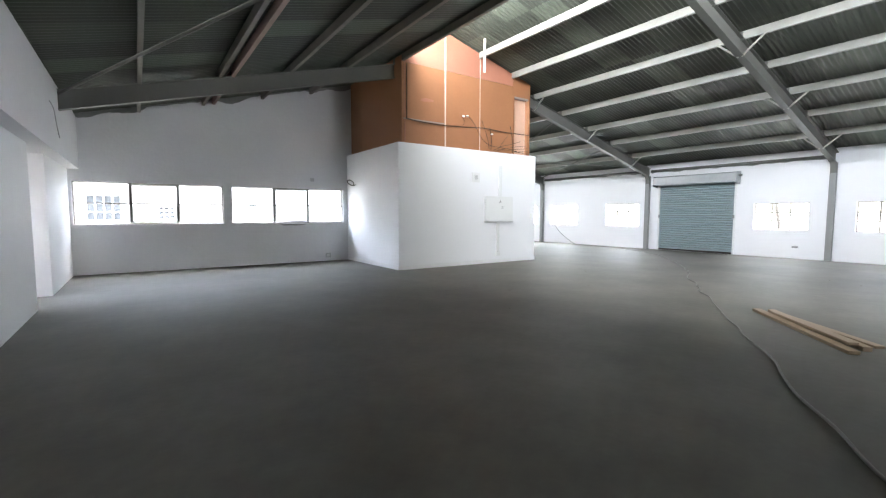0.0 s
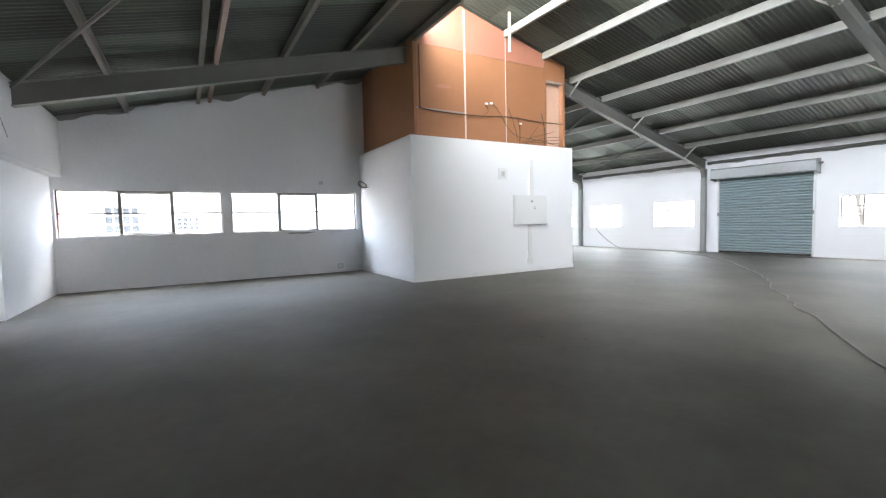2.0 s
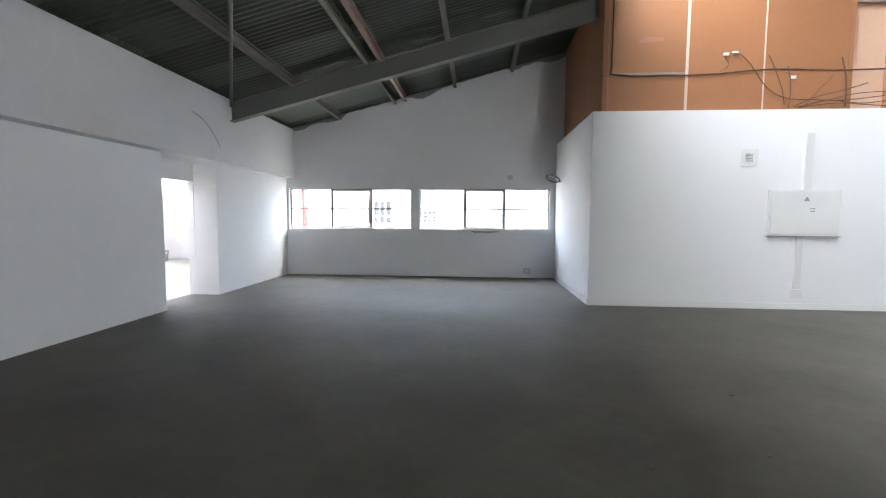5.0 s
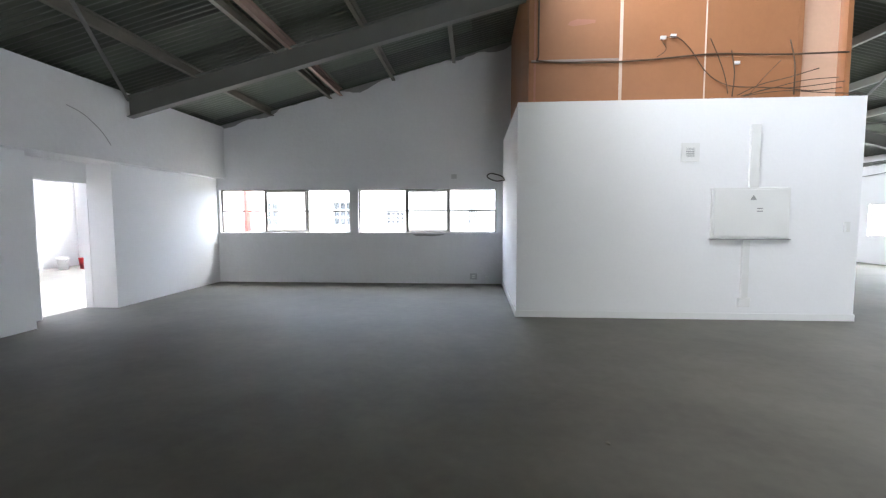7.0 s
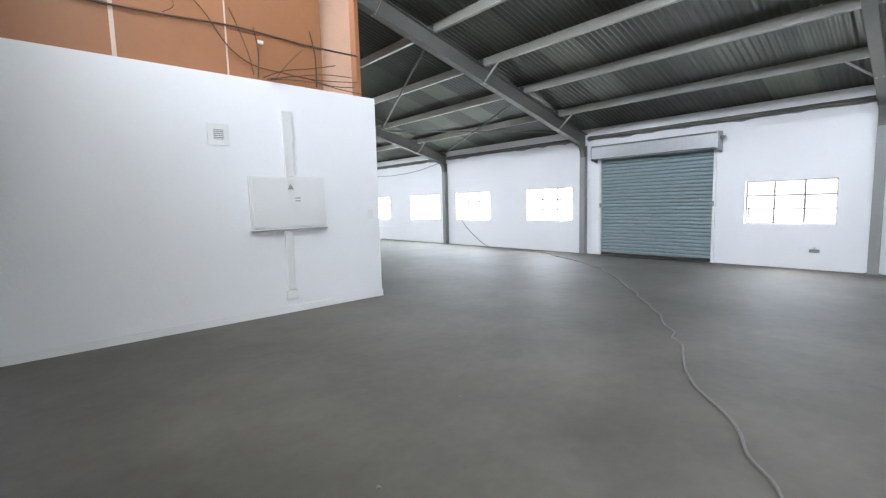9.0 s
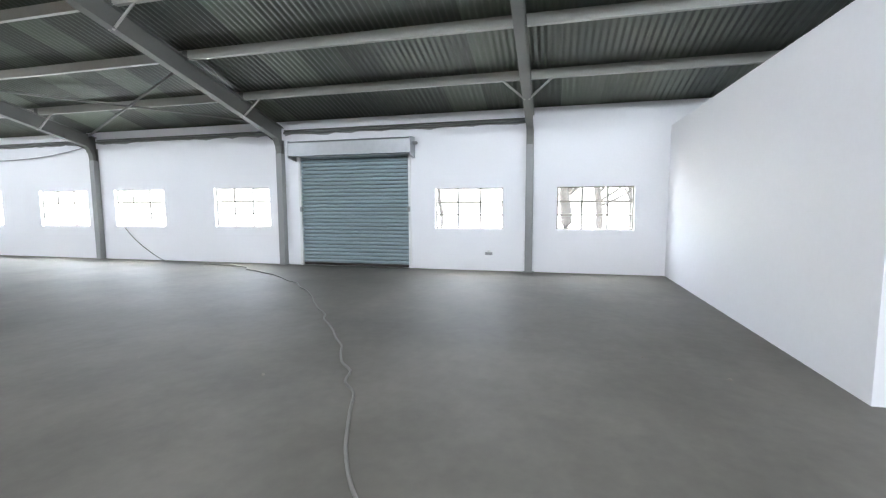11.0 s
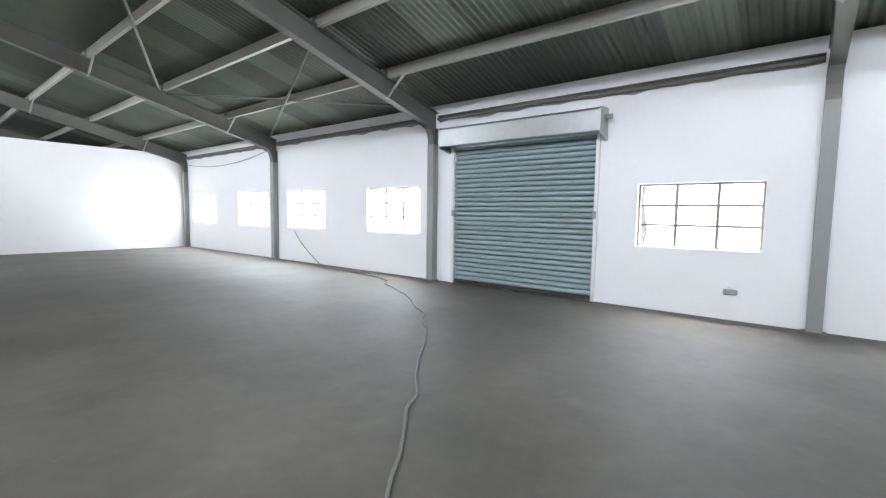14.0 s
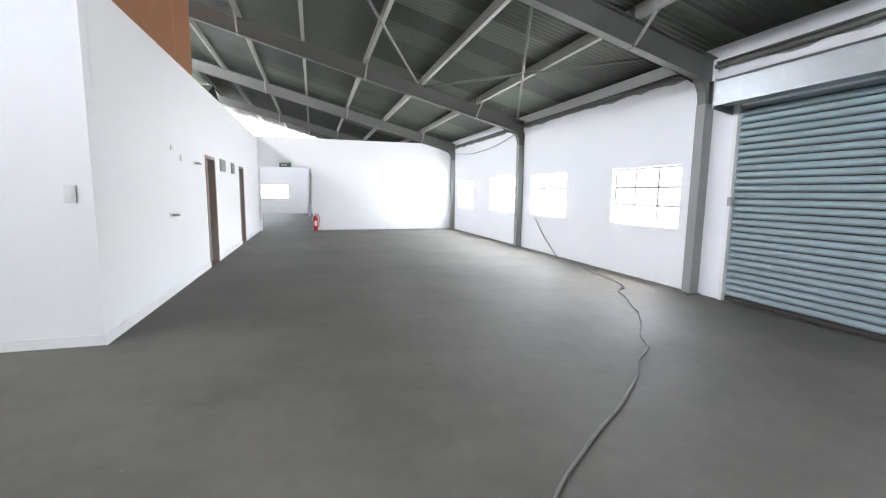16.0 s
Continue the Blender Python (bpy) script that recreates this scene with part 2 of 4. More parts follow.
def tube(points, r, sides=8, bm=None, taper=1.0):
    own = bmesh.new()
    rings = []
    ps = [Vector(p) for p in points]
    for i, p in enumerate(ps):
        d = (ps[min(i + 1, len(ps) - 1)] - ps[max(i - 1, 0)]).normalized()
        side = d.cross(Vector((0, 0, 1)))
        side = side.normalized() if side.length > 0.05 else Vector((1, 0, 0))
        up = side.cross(d).normalized()
        rr = r * (1 + (taper - 1) * i / max(len(ps) - 1, 1))
        rings.append([own.verts.new(p + rr * (side * math.cos(k * math.tau / sides) + up * math.sin(k * math.tau / sides))) for k in range(sides)])
    for a, b in zip(rings, rings[1:]):
        for k in range(sides):
            f = own.faces.new((a[k], a[(k + 1) % sides], b[(k + 1) % sides], b[k]))
            f.smooth = True
    own.faces.new(rings[0])
    own.faces.new(rings[-1][::-1])
    return merge(bm, own)


def lathe(profile, at, sides=20, bm=None):
    own = bmesh.new()
    rings = [[own.verts.new((at[0] + r * math.cos(k * math.tau / sides), at[1] + r * math.sin(k * math.tau / sides), at[2] + z)) for k in range(sides)] for r, z in profile]
    for a, b in zip(rings, rings[1:]):
        for k in range(sides):
            own.faces.new((a[k], a[(k + 1) % sides], b[(k + 1) % sides], b[k])).smooth = True
    own.faces.new(rings[0][::-1])
    own.faces.new(rings[-1])
    return merge(bm, own)


# ---- plan ----
EAST, NORTH, WEST_LOW, WEST_UP = 18.65, 13.15, -0.18, 0.03
RIDGE_X, RIDGE_Z, WEST_SLOPE, EAST_SLOPE = 9.0, 6.03, 0.256, 0.262
BOX_X0, BOX_X1, BOX_Y, BOX_TOP = 6.5, 11.38, 9.87, 3.23
SOUTH_WALL, SOUTH_END, FAR, BACK = 1.7, 12.68, 22.2, -14.0


STEP_X = 6.86  # the low west roof stops here; the east roof rises past it over a clerestory


def west_z(x):
    return RIDGE_Z - WEST_SLOPE * (RIDGE_X - x)


def east_z(x):
    return RIDGE_Z - EAST_SLOPE * (x - RIDGE_X)


def roof_z(x):
    return west_z(x) if x < STEP_X else east_z(x)


# floor and ground
floor_bm = box(-0.76, EAST + 0.02, BACK, 36.0, -0.15, 0.0)
thing("floor", floor_bm, FLOOR, "bare grey screed floor with stains and dust", "floor", kind="structure")
g = bmesh.new()
bmesh.ops.create_grid(g, x_segments=8, y_segments=8, size=900)
for v in g.verts:
    v.co.z = -0.2
thing("ground", g, GROUND, "pale concrete yard outside", "ground", kind="structure")

# east wall with its windows and the roller door
EAST_WINDOWS = [(2.32, 3.84, 0.92, 1.82), (4.97, 6.49, 0.92, 1.82), (10.75, 12.37, 0.92, 1.9), (13.95, 15.62, 0.91, 1.9), (16.58, 18.38, 0.9, 1.9), (19.9, 21.6, 0.9, 1.9)]
DOOR = (7.1, 9.86, 0.0, 2.6)
thing("wall_east", wall("x", EAST, EAST + 0.23, BACK, 36.0, -0.15, 3.465, EAST_WINDOWS + [DOOR]), WHITE, "white painted masonry wall with small windows", "wall", kind="structure")
NORTH_WINDOWS = [(-0.12, 2.99, 1.17, 2.17), (3.19, 6.36, 1.17, 2.17)]
nb = wall("y", NORTH, NORTH + 0.23, -0.5, BOX_X0 + 0.4, -0.15, 2.4, NORTH_WINDOWS)
jag = random.Random(11)
edge = []
for k in range(91):
    x = 6.9 - 7.4 * k / 90
    drop = 0.07 + 0.09 * max(0.0, math.sin(x * 2.3) + 0.6 * math.sin(x * 5.9 + 1.0)) + 0.025 * jag.random()
    edge.append((x, west_z(x) - drop))
prism([(-0.5, 2.4), (6.9, 2.4)] + edge, "y", NORTH, NORTH + 0.12, nb)
thing("wall_north", nb, WHITE_OLD, "white painted block gable wall with a strip of windows", "wall", kind="structure")
# added board closes the eaves; its grey stands for the gap's shade
thing("gap_shade_board", prism([(-0.5, 2.41), (6.9, 2.41), (6.9, west_z(6.9) - 0.02), (-0.5, roof_z(-0.5) - 0.02)], "y", NORTH + 0.125, NORTH + 0.23), RENDER, "added grey board standing for the dark gap under the roof", "wall", kind="structure")
# west wall: low part set back, upper part standing proud, a recess with a doorway
thing("wall_west_low", wall("x", WEST_LOW - 0.12, WEST_LOW, BACK, NORTH, -0.1, 2.43, [(8.72, 10.12, -0.1, 2.43)]), WHITE, "white painted lower wall with a door recess", "wall", kind="structure")
thing("wall_west_recess", wall("x", -0.75, -0.62, BACK, NORTH, -0.1, 2.43, [(9.22, 10.115, -0.1, 2.1)]), WHITE, "white back wall of the door recess with an open doorway", "wall", kind="structure")
rb = box(-0.62, WEST_LOW - 0.002, 8.6, 8.718, 0.0, 2.43)
box(-0.62, WEST_LOW - 0.002, 10.122, 10.24, 0.0, 2.43, bm=rb)
thing("wall_recess_sides", rb, WHITE, "white side faces of the door recess", "wall", kind="structure")
ub = box(-0.75, WEST_UP, BACK, NORTH, 2.433, 3.62)
thing("wall_west_upper", ub, WHITE_OLD, "white painted upper wall above a ledge", "wall", kind="structure")
# partition beside the start, wall behind the camera
thing("wall_south", wall("y", SOUTH_WALL - 0.12, SOUTH_WALL, SOUTH_END, EAST, 0.0, 2.98), WHITE, "smooth white partition wall below the roof", "wall", kind="structure")
thing("wall_south_return", wall("x", SOUTH_END, SOUTH_END + 0.12, BACK, SOUTH_WALL - 0.122, 0.0, 2.98), WHITE, "short white return of the partition", "wall", kind="structure")
# unseen back gable; its opening is added for the fill lamp
bb = wall("y", BACK - 0.2, BACK, -0.75, EAST + 0.23, -0.1, 3.4, [(9.3, 12.5, 0.3, 3.1)])
prism([(-0.75, 3.4), (EAST, 3.4), (EAST, roof_z(EAST)), (STEP_X, east_z(STEP_X)), (STEP_X, west_z(STEP_X)), (-0.75, roof_z(-0.75))], "y", BACK - 0.2, BACK, bb)
thing("wall_back", bb, WHITE_OLD, "unseen white gable wall with an opening added for fill light", "wall", kind="structure")
# far partition with an opening into the next room
thing("wall_far", wall("y", FAR, FAR + 0.15, BOX_X1 - 0.1, EAST, 0.0, 3.32, [(BOX_X1, 13.2, 0.0, 2.26)]), WHITE, "white partition with a wide opening", "wall", kind="structure")
fw = wall("y", 35.0, 35.2, BOX_X0, EAST, 0.0, 3.4, [(10.0, 11.75, 0.95, 1.85), (13.4, 15.2, 0.95, 1.85)])
prism([(BOX_X0, 3.4), (EAST, 3.4), (EAST, roof_z(EAST)), (13.77, 4.78), (BOX_X0, 4.78)], "y", 35.0, 35.2, fw)
thing("wall_end", fw, WHITE, "white end wall of the next room with windows", "wall", kind="structure")
thing("wall_next_room", wall("x", 12.95, 13.1, 31.2, 35.0, 0.0, 2.6, [(32.6, 34.0, 0.9, 1.9)]), WHITE, "white room divider with a window", "wall", kind="structure")

# roof sheets: one corrugated sheet a slope, ribs running down the slope
def roof_sheet(x0, x1, y0, y1):
    pitch, per, amp = 0.11, 6, 0.014
    n = int((y1 - y0) / pitch * per)
    verts, faces = [], []
    for i in range(n + 1):
        y = y0 + (y1 - y0) * i / n
        dz = amp * math.sin(i / per * math.tau)
        for x in (x0, x1):
            verts.append((x, y, roof_z(x) + dz))
    for i in range(n):
        faces.append((2 * i, 2 * i + 1, 2 * i + 3, 2 * i + 2))
    bm = bmesh.new()
    me = bpy.data.meshes.new("sheet")
    me.from_pydata(verts, [], faces)
    bm.from_mesh(me)
    bpy.data.meshes.remove(me)
    for f in bm.faces:
        f.smooth = True
    return bm


def roof_cover(z_of, x0, x1, y0, y1, bm=None):
    return prism([(x0, z_of(x0) + 0.03), (x1, z_of(x1) + 0.03), (x1, z_of(x1) + 0.07), (x0, z_of(x0) + 0.07)], "y", y0, y1, bm)


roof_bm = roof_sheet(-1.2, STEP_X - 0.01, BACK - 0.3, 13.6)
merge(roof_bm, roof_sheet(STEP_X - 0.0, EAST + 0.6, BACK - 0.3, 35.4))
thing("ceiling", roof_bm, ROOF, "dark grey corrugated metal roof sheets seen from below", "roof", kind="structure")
# unseen outer sheets, pale so they bounce skylight up under the east roof
cover_bm = roof_cover(west_z, -1.2, STEP_X + 0.06, BACK - 0.3, 13.6)
roof_cover(east_z, STEP_X - 0.25, EAST + 0.6, BACK - 0.3, 35.4, cover_bm)
thing("roof_outside", cover_bm, BOUNCE, "unseen outer roof sheet, pale to bounce light through the clerestory", "roof", kind="structure")
thing("wall_inner_west", wall("x", 6.6, 6.75, NORTH + 0.24, 35.0, 0.0, west_z(STEP_X)), WHITE, "plain white wall closing the rooms beyond", "wall", kind="structure")


def clerestory(y0, y1):
    """Upright glazing between the low west roof and the higher east roof."""
    ob = holder("window_11", (STEP_X, y0, west_z(STEP_X)), "long high strip of clerestory glazing between two roof levels", "window", kind="structure")
    z0, z1 = west_z(STEP_X) + 0.1, east_z(STEP_X) - 0.06
    part("window_sill", box(STEP_X - 0.05, STEP_X + 0.03, y0, y1, z0 - 0.12, z0), STEEL, ob, "dark grey steel sill")
    part("head", box(STEP_X - 0.04, STEP_X + 0.03, y0, y1, z1 - 0.06, z1), STEEL, ob, "dark grey steel head")
    n = round((y1 - y0) / 1.5)
    for k in range(n + 1):
        y = y0 + (y1 - y0) * k / n
        part("mullion", box(STEP_X - 0.03, STEP_X + 0.02, y - 0.025, y + 0.025, z0 + 0.002, z1 - 0.062), STEEL, ob)
        if k < n:
            pane = part("pane", box(STEP_X - 0.006, STEP_X, y + 0.026, y + (y1 - y0) / n - 0.026, z0 + 0.002, z1 - 0.062), GLASS, ob)
            pane.visible_shadow = False


clerestory(BACK, 35.0)


# ---- steel frame ----
def i_beam(p, q, depth, width, parent, name, label=""):
    """An I-section from p to q (its underside), lying in a plane y = const."""
    p, q = Vector(p), Vector(q)
    d = (q - p).normalized()
    up = Vector((0, 1, 0)).cross(d)
    up = up if up.z > 0 or abs(up.z) < 1e-6 else -up
    s = Vector((0, 1, 0))
    w, t, e = width / 2, 0.014, 0.006
    prof = [(-w, 0), (w, 0), (w, t), (e, t), (e, depth - t), (w, depth - t), (w, depth), (-w, depth), (-w, depth - t), (-e, depth - t), (-e, t), (-w, t)]
    bm = bmesh.new()
    a = [bm.verts.new(p + s * u + up * v) for u, v in prof]
    b = [bm.verts.new(q + s * u + up * v) for u, v in prof]
    bm.faces.new(a)
    bm.faces.new(b[::-1])
    for i in range(12):
        j = (i + 1) % 12
        bm.faces.new((a[i], a[j], b[j], b[i]))
    return part(name, bm, STEEL, parent, label)


def rafter_z(x):
    return roof_z(x) - 0.53


EAST_PURLINS = [17.3, 15.87, 14.5, 13.1, 11.77, 10.45, 9.2]
WEST_PURLINS = [1.22, 2.6, 2.84, 4.05, 5.4, 6.7]


def portal_frame(y, west):
    ob = holder("portal_frame", (EAST - 0.15, y, 0), "grey painted steel portal frame with rafter, column and fly braces", "steel frame", "portal frames")
    if west:
        i_beam((WEST_UP - 0.05, y, rafter_z(WEST_UP)), (STEP_X - 0.02, y, west_z(STEP_X) - 0.53), 0.34, 0.15, ob, "rafter")
        part("post", box(STEP_X + 0.035, STEP_X + 0.175, y - 0.07, y + 0.07, west_z(STEP_X) - 0.5, east_z(STEP_X) - 0.4, 0.006), STEEL, ob, "short steel post at the roof step")
    i_beam((STEP_X + 0.03, y, rafter_z(STEP_X + 0.03)), (EAST - 0.02, y, rafter_z(EAST - 0.02)), 0.34, 0.15, ob, "rafter")
    # column as an I-section standing against the wall
    w, t = 0.072, 0.014
    x0, x1 = EAST - 0.15, EAST - 0.003
    prof = [(x0, y - w), (x0 + t, y - w), (x0 + t, y - 0.006), (x1 - t, y - 0.006), (x1 - t, y - w), (x1, y - w),
            (x1, y + w), (x1 - t, y + w), (x1 - t, y + 0.006), (x0 + t, y + 0.006), (x0 + t, y + w), (x0, y + w)]
    part("column", prism(prof, "z", 0.0, rafter_z(EAST) + 0.05), STEEL, ob)
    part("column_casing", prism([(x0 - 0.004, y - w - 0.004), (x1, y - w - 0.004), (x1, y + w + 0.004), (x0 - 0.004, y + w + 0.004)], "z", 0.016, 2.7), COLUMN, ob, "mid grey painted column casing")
    # curved knee plate between column and rafter
    knee = [(EAST - 0.1, 2.66), (EAST - 0.148, 2.66)]
    for k in range(7):
        a = k / 6 * math.pi / 2
        knee.append((EAST - 0.15 - 0.6 * (1 - math.cos(a)), 2.72 + 0.55 * math.sin(a) * 0.9 + 0.02))
    knee += [(EAST - 0.8, rafter_z(EAST - 0.8) + 0.02), (EAST - 0.1, rafter_z(EAST - 0.1) + 0.02)]
    part("knee_plate", prism(knee, "y", y - 0.07, y + 0.07), STEEL, ob)
    part("base_plate", box(EAST - 0.24, EAST - 0.003, y - 0.12, y + 0.12, 0.0, 0.015), STEEL, ob)
    for x in (EAST_PURLINS[0], EAST_PURLINS[2], EAST_PURLINS[4]):
        for s in (-1, 1):
            part("fly_brace", tube([(x - 0.02, y + s * 0.03, rafter_z(x) + 0.0), (x, y + s * 0.5, roof_z(x) - 0.12)], 0.022, 6), PURLIN, ob)
    return ob


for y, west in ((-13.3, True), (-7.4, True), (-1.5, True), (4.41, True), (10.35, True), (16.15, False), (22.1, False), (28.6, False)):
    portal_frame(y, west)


def purlin(x, y0, y1, mat=None):
    """A lipped channel under the sheet; it runs the whole length."""
    z = roof_z(x) - 0.022
    prof = [(x - 0.035, z), (x + 0.035, z), (x + 0.035, z - 0.02), (x - 0.022, z - 0.02), (x - 0.022, z - 0.145), (x + 0.035, z - 0.145), (x + 0.035, z - 0.165), (x - 0.035, z - 0.165)]
    label = "faded red primed steel channel purlin under the roof sheets" if mat is PRIMER else "dusty brown steel channel purlin, darkened for the low roof's shade" if mat else "pale grey steel channel purlin under the roof sheets"
    ob = holder("purlin", (x, y0, z), label, "purlin", "roof purlins")
    part("channel", prism(prof, "y", y0, y1), mat or PURLIN, ob)
    for yf in (-7.4, -1.5, 4.41, 10.35, 16.15, 22.1, 28.6):
        if y0 < yf < y1 - 0.1:
            part("cleat", box(x - 0.045, x - 0.0355, yf - 0.05, yf + 0.05, roof_z(x) - 0.21, z - 0.01), STEEL, ob, "grey steel cleat")


for x in EAST_PURLINS:
    purlin(x, BACK, 34.9)
for k, x in enumerate(WEST_PURLINS):
    purlin(x, BACK, NORTH - 0.01, PRIMER if k == 2 else DIRTY_SHADED)
purlin(STEP_X + 0.12, BACK, 34.9)

for (xa, ya), (xb, yb) in (((0.05, 10.3), (3.4, 4.5)), ((18.4, 16.05), (15.9, 10.45)), ((15.9, 16.05), (18.2, 10.45)), ((15.75, 16.05), (13.1, 10.45))):
    a, b = (xa, ya, roof_z(xa) - 0.24), (xb, yb, roof_z(xb) - 0.24)
    thing("roof_brace", tube([a, b], 0.026, 8), STEEL, "grey steel diagonal tie under the roof", "brace", "roof braces")

# pipes along the east wall head
for y0, y1 in ((4.5, 10.25), (10.45, 16.05), (16.25, 22.0)):
    bm = tube(smooth([(EAST - 0.045, y0 + (y1 - y0) * k / 6, 3.19 + 0.012 * math.sin(k * 2.1)) for k in range(7)], 4), 0.032, 8)
    tube([(EAST - 0.03, y0, 3.25), (EAST - 0.03, y1, 3.245)], 0.018, 6, bm)
    thing("wall_pipe", bm, STEEL, "grey conduit run along the wall head", "pipe", "wall pipes")

for y0, y1 in ((4.5, 10.25), (10.45, 16.05), (16.25, 22.0)):
    low = [(y0 + (y1 - y0) * k / 30, 3.165 - 0.06 * jag.random() * (0.4 + 0.6 * math.sin(k * 0.7) ** 2)) for k in range(31)]
    thing("bare_render", prism(low + [(y1, 3.25), (y0, 3.25)], "x", EAST - 0.004, EAST - 0.0005), RENDER, "strip of unpainted grey render along the pipe", "render patch", "render patches", kind="structure")
thing("bare_render", prism([(4.45, 1.135), (4.55, 1.09), (4.75, 1.1), (4.9, 1.085), (5.2, 1.12), (5.15, 1.138)], "y", NORTH - 0.004, NORTH - 0.0005), RENDER, "unpainted grey render patch under the window", "render patch", kind="structure")

# ---- roller door ----
def roller_door():
    ob = holder("door_1", (EAST, 8.48, 0), "blue-grey steel roller shutter door, shut, with galvanised hood", "roller door", kind="structure")
    y0, y1 = 7.1, 9.86
    x = EAST + 0.03
    pitch = 0.0888
    prof = []
    for k in range(11):
        a = math.pi * k / 10
        prof.append((x + 0.02 - 0.05 * math.sin(a), 0.9 * pitch * (1 - math.cos(a)) / 2))
    prof += [(x + 0.026, 0.9 * pitch), (x + 0.026, 0.0)]
    base = mesh_of("slat", prism(prof, "y", y0 + 0.005, y1 - 0.005), SLAT)
    for k in range(29):
        s = new("slat", base)
        place_under(s, ob)
        s.location = (0, 0, 0.07 + k * pitch)
    part("bottom_rail", box(x - 0.03, x + 0.03, y0 + 0.02, y1 - 0.02, 0.012, 0.068, 0.006), DARK, ob, "dark bottom rail with rubber seal")
    for y in (y0 - 0.04, y1 - 0.01):
        part("guide", box(EAST - 0.045, EAST + 0.06, y, y + 0.055, 0.0, 2.62, 0.004), PLASTIC, ob, "white painted side guide")
    hood = [(EAST - 0.003, 2.96), (EAST - 0.3, 2.94), (EAST - 0.34, 2.9), (EAST - 0.34, 2.6), (EAST - 0.32, 2.6), (EAST - 0.32, 2.89), (EAST - 0.003, 2.93)]
    part("hood", prism(hood, "y", 6.98, 9.96), GALV, ob, "galvanised sheet hood")
    for y in (6.96, 9.962):
        part("hood_end", prism([(EAST - 0.003, 2.97), (EAST - 0.345, 2.945), (EAST - 0.345, 2.56), (EAST - 0.003, 2.5)], "y", y, y + 0.018), GALV, ob, "galvanised end plate")
    part("curtain_roll", tube([(EAST - 0.15, 7.0, 2.74), (EAST - 0.15, 9.95, 2.74)], 0.14, 16), SLAT, ob)
    part("axle", tube([(EAST - 0.15, 6.86, 2.82), (EAST - 0.15, 6.97, 2.82)], 0.035, 10), GREYBOX, ob, "dark axle end")
    for y in (7.1, 9.84):
        part("bolt", box(EAST - 0.075, EAST - 0.046, y - 0.03, y + 0.03, 1.3, 1.42, 0.005), GREYBOX, ob, "steel slide bolt")
    # added dark sheet: shows through the slat gaps as groove shade
    thing("slat_gap_shade", box(EAST + 0.1, EAST + 0.12, y0 - 0.05, y1 + 0.05, 0.0, 2.65), DARK, "added dark sheet that stands for shade in the slat grooves", "door", kind="structure")


roller_door()


# ---- windows ----
def steel_window(name, axis, t, u0, u1, z0, z1, cols, rows, label, bars=True):
    """A steel casement in a wall opening; t is the plane of the glass."""
    def P(u_0, u_1, w_0, w_1, d0, d1):
        return box(t + d0, t + d1, u_0, u_1, w_0, w_1) if axis == "x" else box(u_0, u_1, t + d0, t + d1, w_0, w_1)
    at = (t, (u0 + u1) / 2, z0) if axis == "x" else ((u0 + u1) / 2, t, z0)
    ob = holder(name, at, label, "window", kind="structure")
    f = 0.03
    fr = P(u0, u1, z0, z0 + f, -0.025, 0.025)
    for b in (P(u0, u1, z1 - f, z1, -0.025, 0.025), P(u0, u0 + f, z0 + f, z1 - f, -0.025, 0.025), P(u1 - f, u1, z0 + f, z1 - f, -0.025, 0.025)):
        merge(fr, b)
    part("window_frame", fr, FRAME, ob)
    for i in range(1, len(cols) - 1):
        part("mullion", P(cols[i] - 0.02, cols[i] + 0.02, z0 + f, z1 - f, -0.024, 0.024), FRAME, ob)
    for i in range(len(cols) - 1):
        a, b = cols[i] + (f if i == 0 else 0.016), cols[i + 1] - (f if i == len(cols) - 2 else 0.016)
        zs = [z0 + f + (z1 - z0 - 2 * f) * k / rows for k in range(rows + 1)]
        for k in range(1, rows):
            part("glazing_bar", P(a, b, zs[k] - 0.017, zs[k] + 0.017, -0.018, 0.018), FRAME, ob)
        for k in range(rows):
            pane = part("pane", P(a, b, zs[k] + (0.009 if k else 0), zs[k + 1] - (0.009 if k < rows - 1 else 0), -0.003, 0.003), GLASS, ob)
            pane.visible_shadow = False
    return ob


for k, (y0, y1, z0, z1) in enumerate(EAST_WINDOWS):
    w = (y1 - y0) / 3
    steel_window(f"window_{k + 1}", "x", EAST + 0.1, y0, y1, z0, z1, [y0, y0 + w, y0 + 2 * w, y1], 3, "small grey steel casement window with nine panes")
for k, (x0, x1, z0, z1) in enumerate(NORTH_WINDOWS):
    cols = [x0, 0.95, 1.97, x1] if k == 0 else [x0, 4.3, 5.29, x1]
    ob = steel_window(f"window_{k + 7}", "y", NORTH + 0.1, x0, x1, z0, z1, cols, 2, "long strip window with a grey steel opening sash")
    sash = bmesh.new()
    a, b = cols[1] + 0.02, cols[2] - 0.02
    for bx in ((a, b, z0 + 0.035, z0 + 0.07), (a, b, z1 - 0.07, z1 - 0.035), (a, a + 0.035, z0 + 0.07, z1 - 0.07), (b - 0.035, b, z0 + 0.07, z1 - 0.07)):
        box(bx[0], bx[1], NORTH + 0.045, NORTH + 0.074, bx[2], bx[3], bm=sash)
    part("opening_sash", sash, FRAME, ob, "grey steel opening sash")
    thing("window_sill", box(x0 - 0.02, x1 + 0.02, NORTH - 0.025, NORTH + 0.07, z0 - 0.03, z0 + 0.002, 0.005), WHITE_OLD, "thin white window sill", "sill", kind="structure")
steel_window("window_9", "y", 35.1, 10.0, 11.75, 0.95, 1.85, [10.0, 10.6, 11.2, 11.75], 3, "steel casement window in the next room")
steel_window("window_10", "y", 35.1, 13.4, 15.2, 0.95, 1.85, [13.4, 14.0, 14.6, 15.2], 3, "steel casement window in the next room")


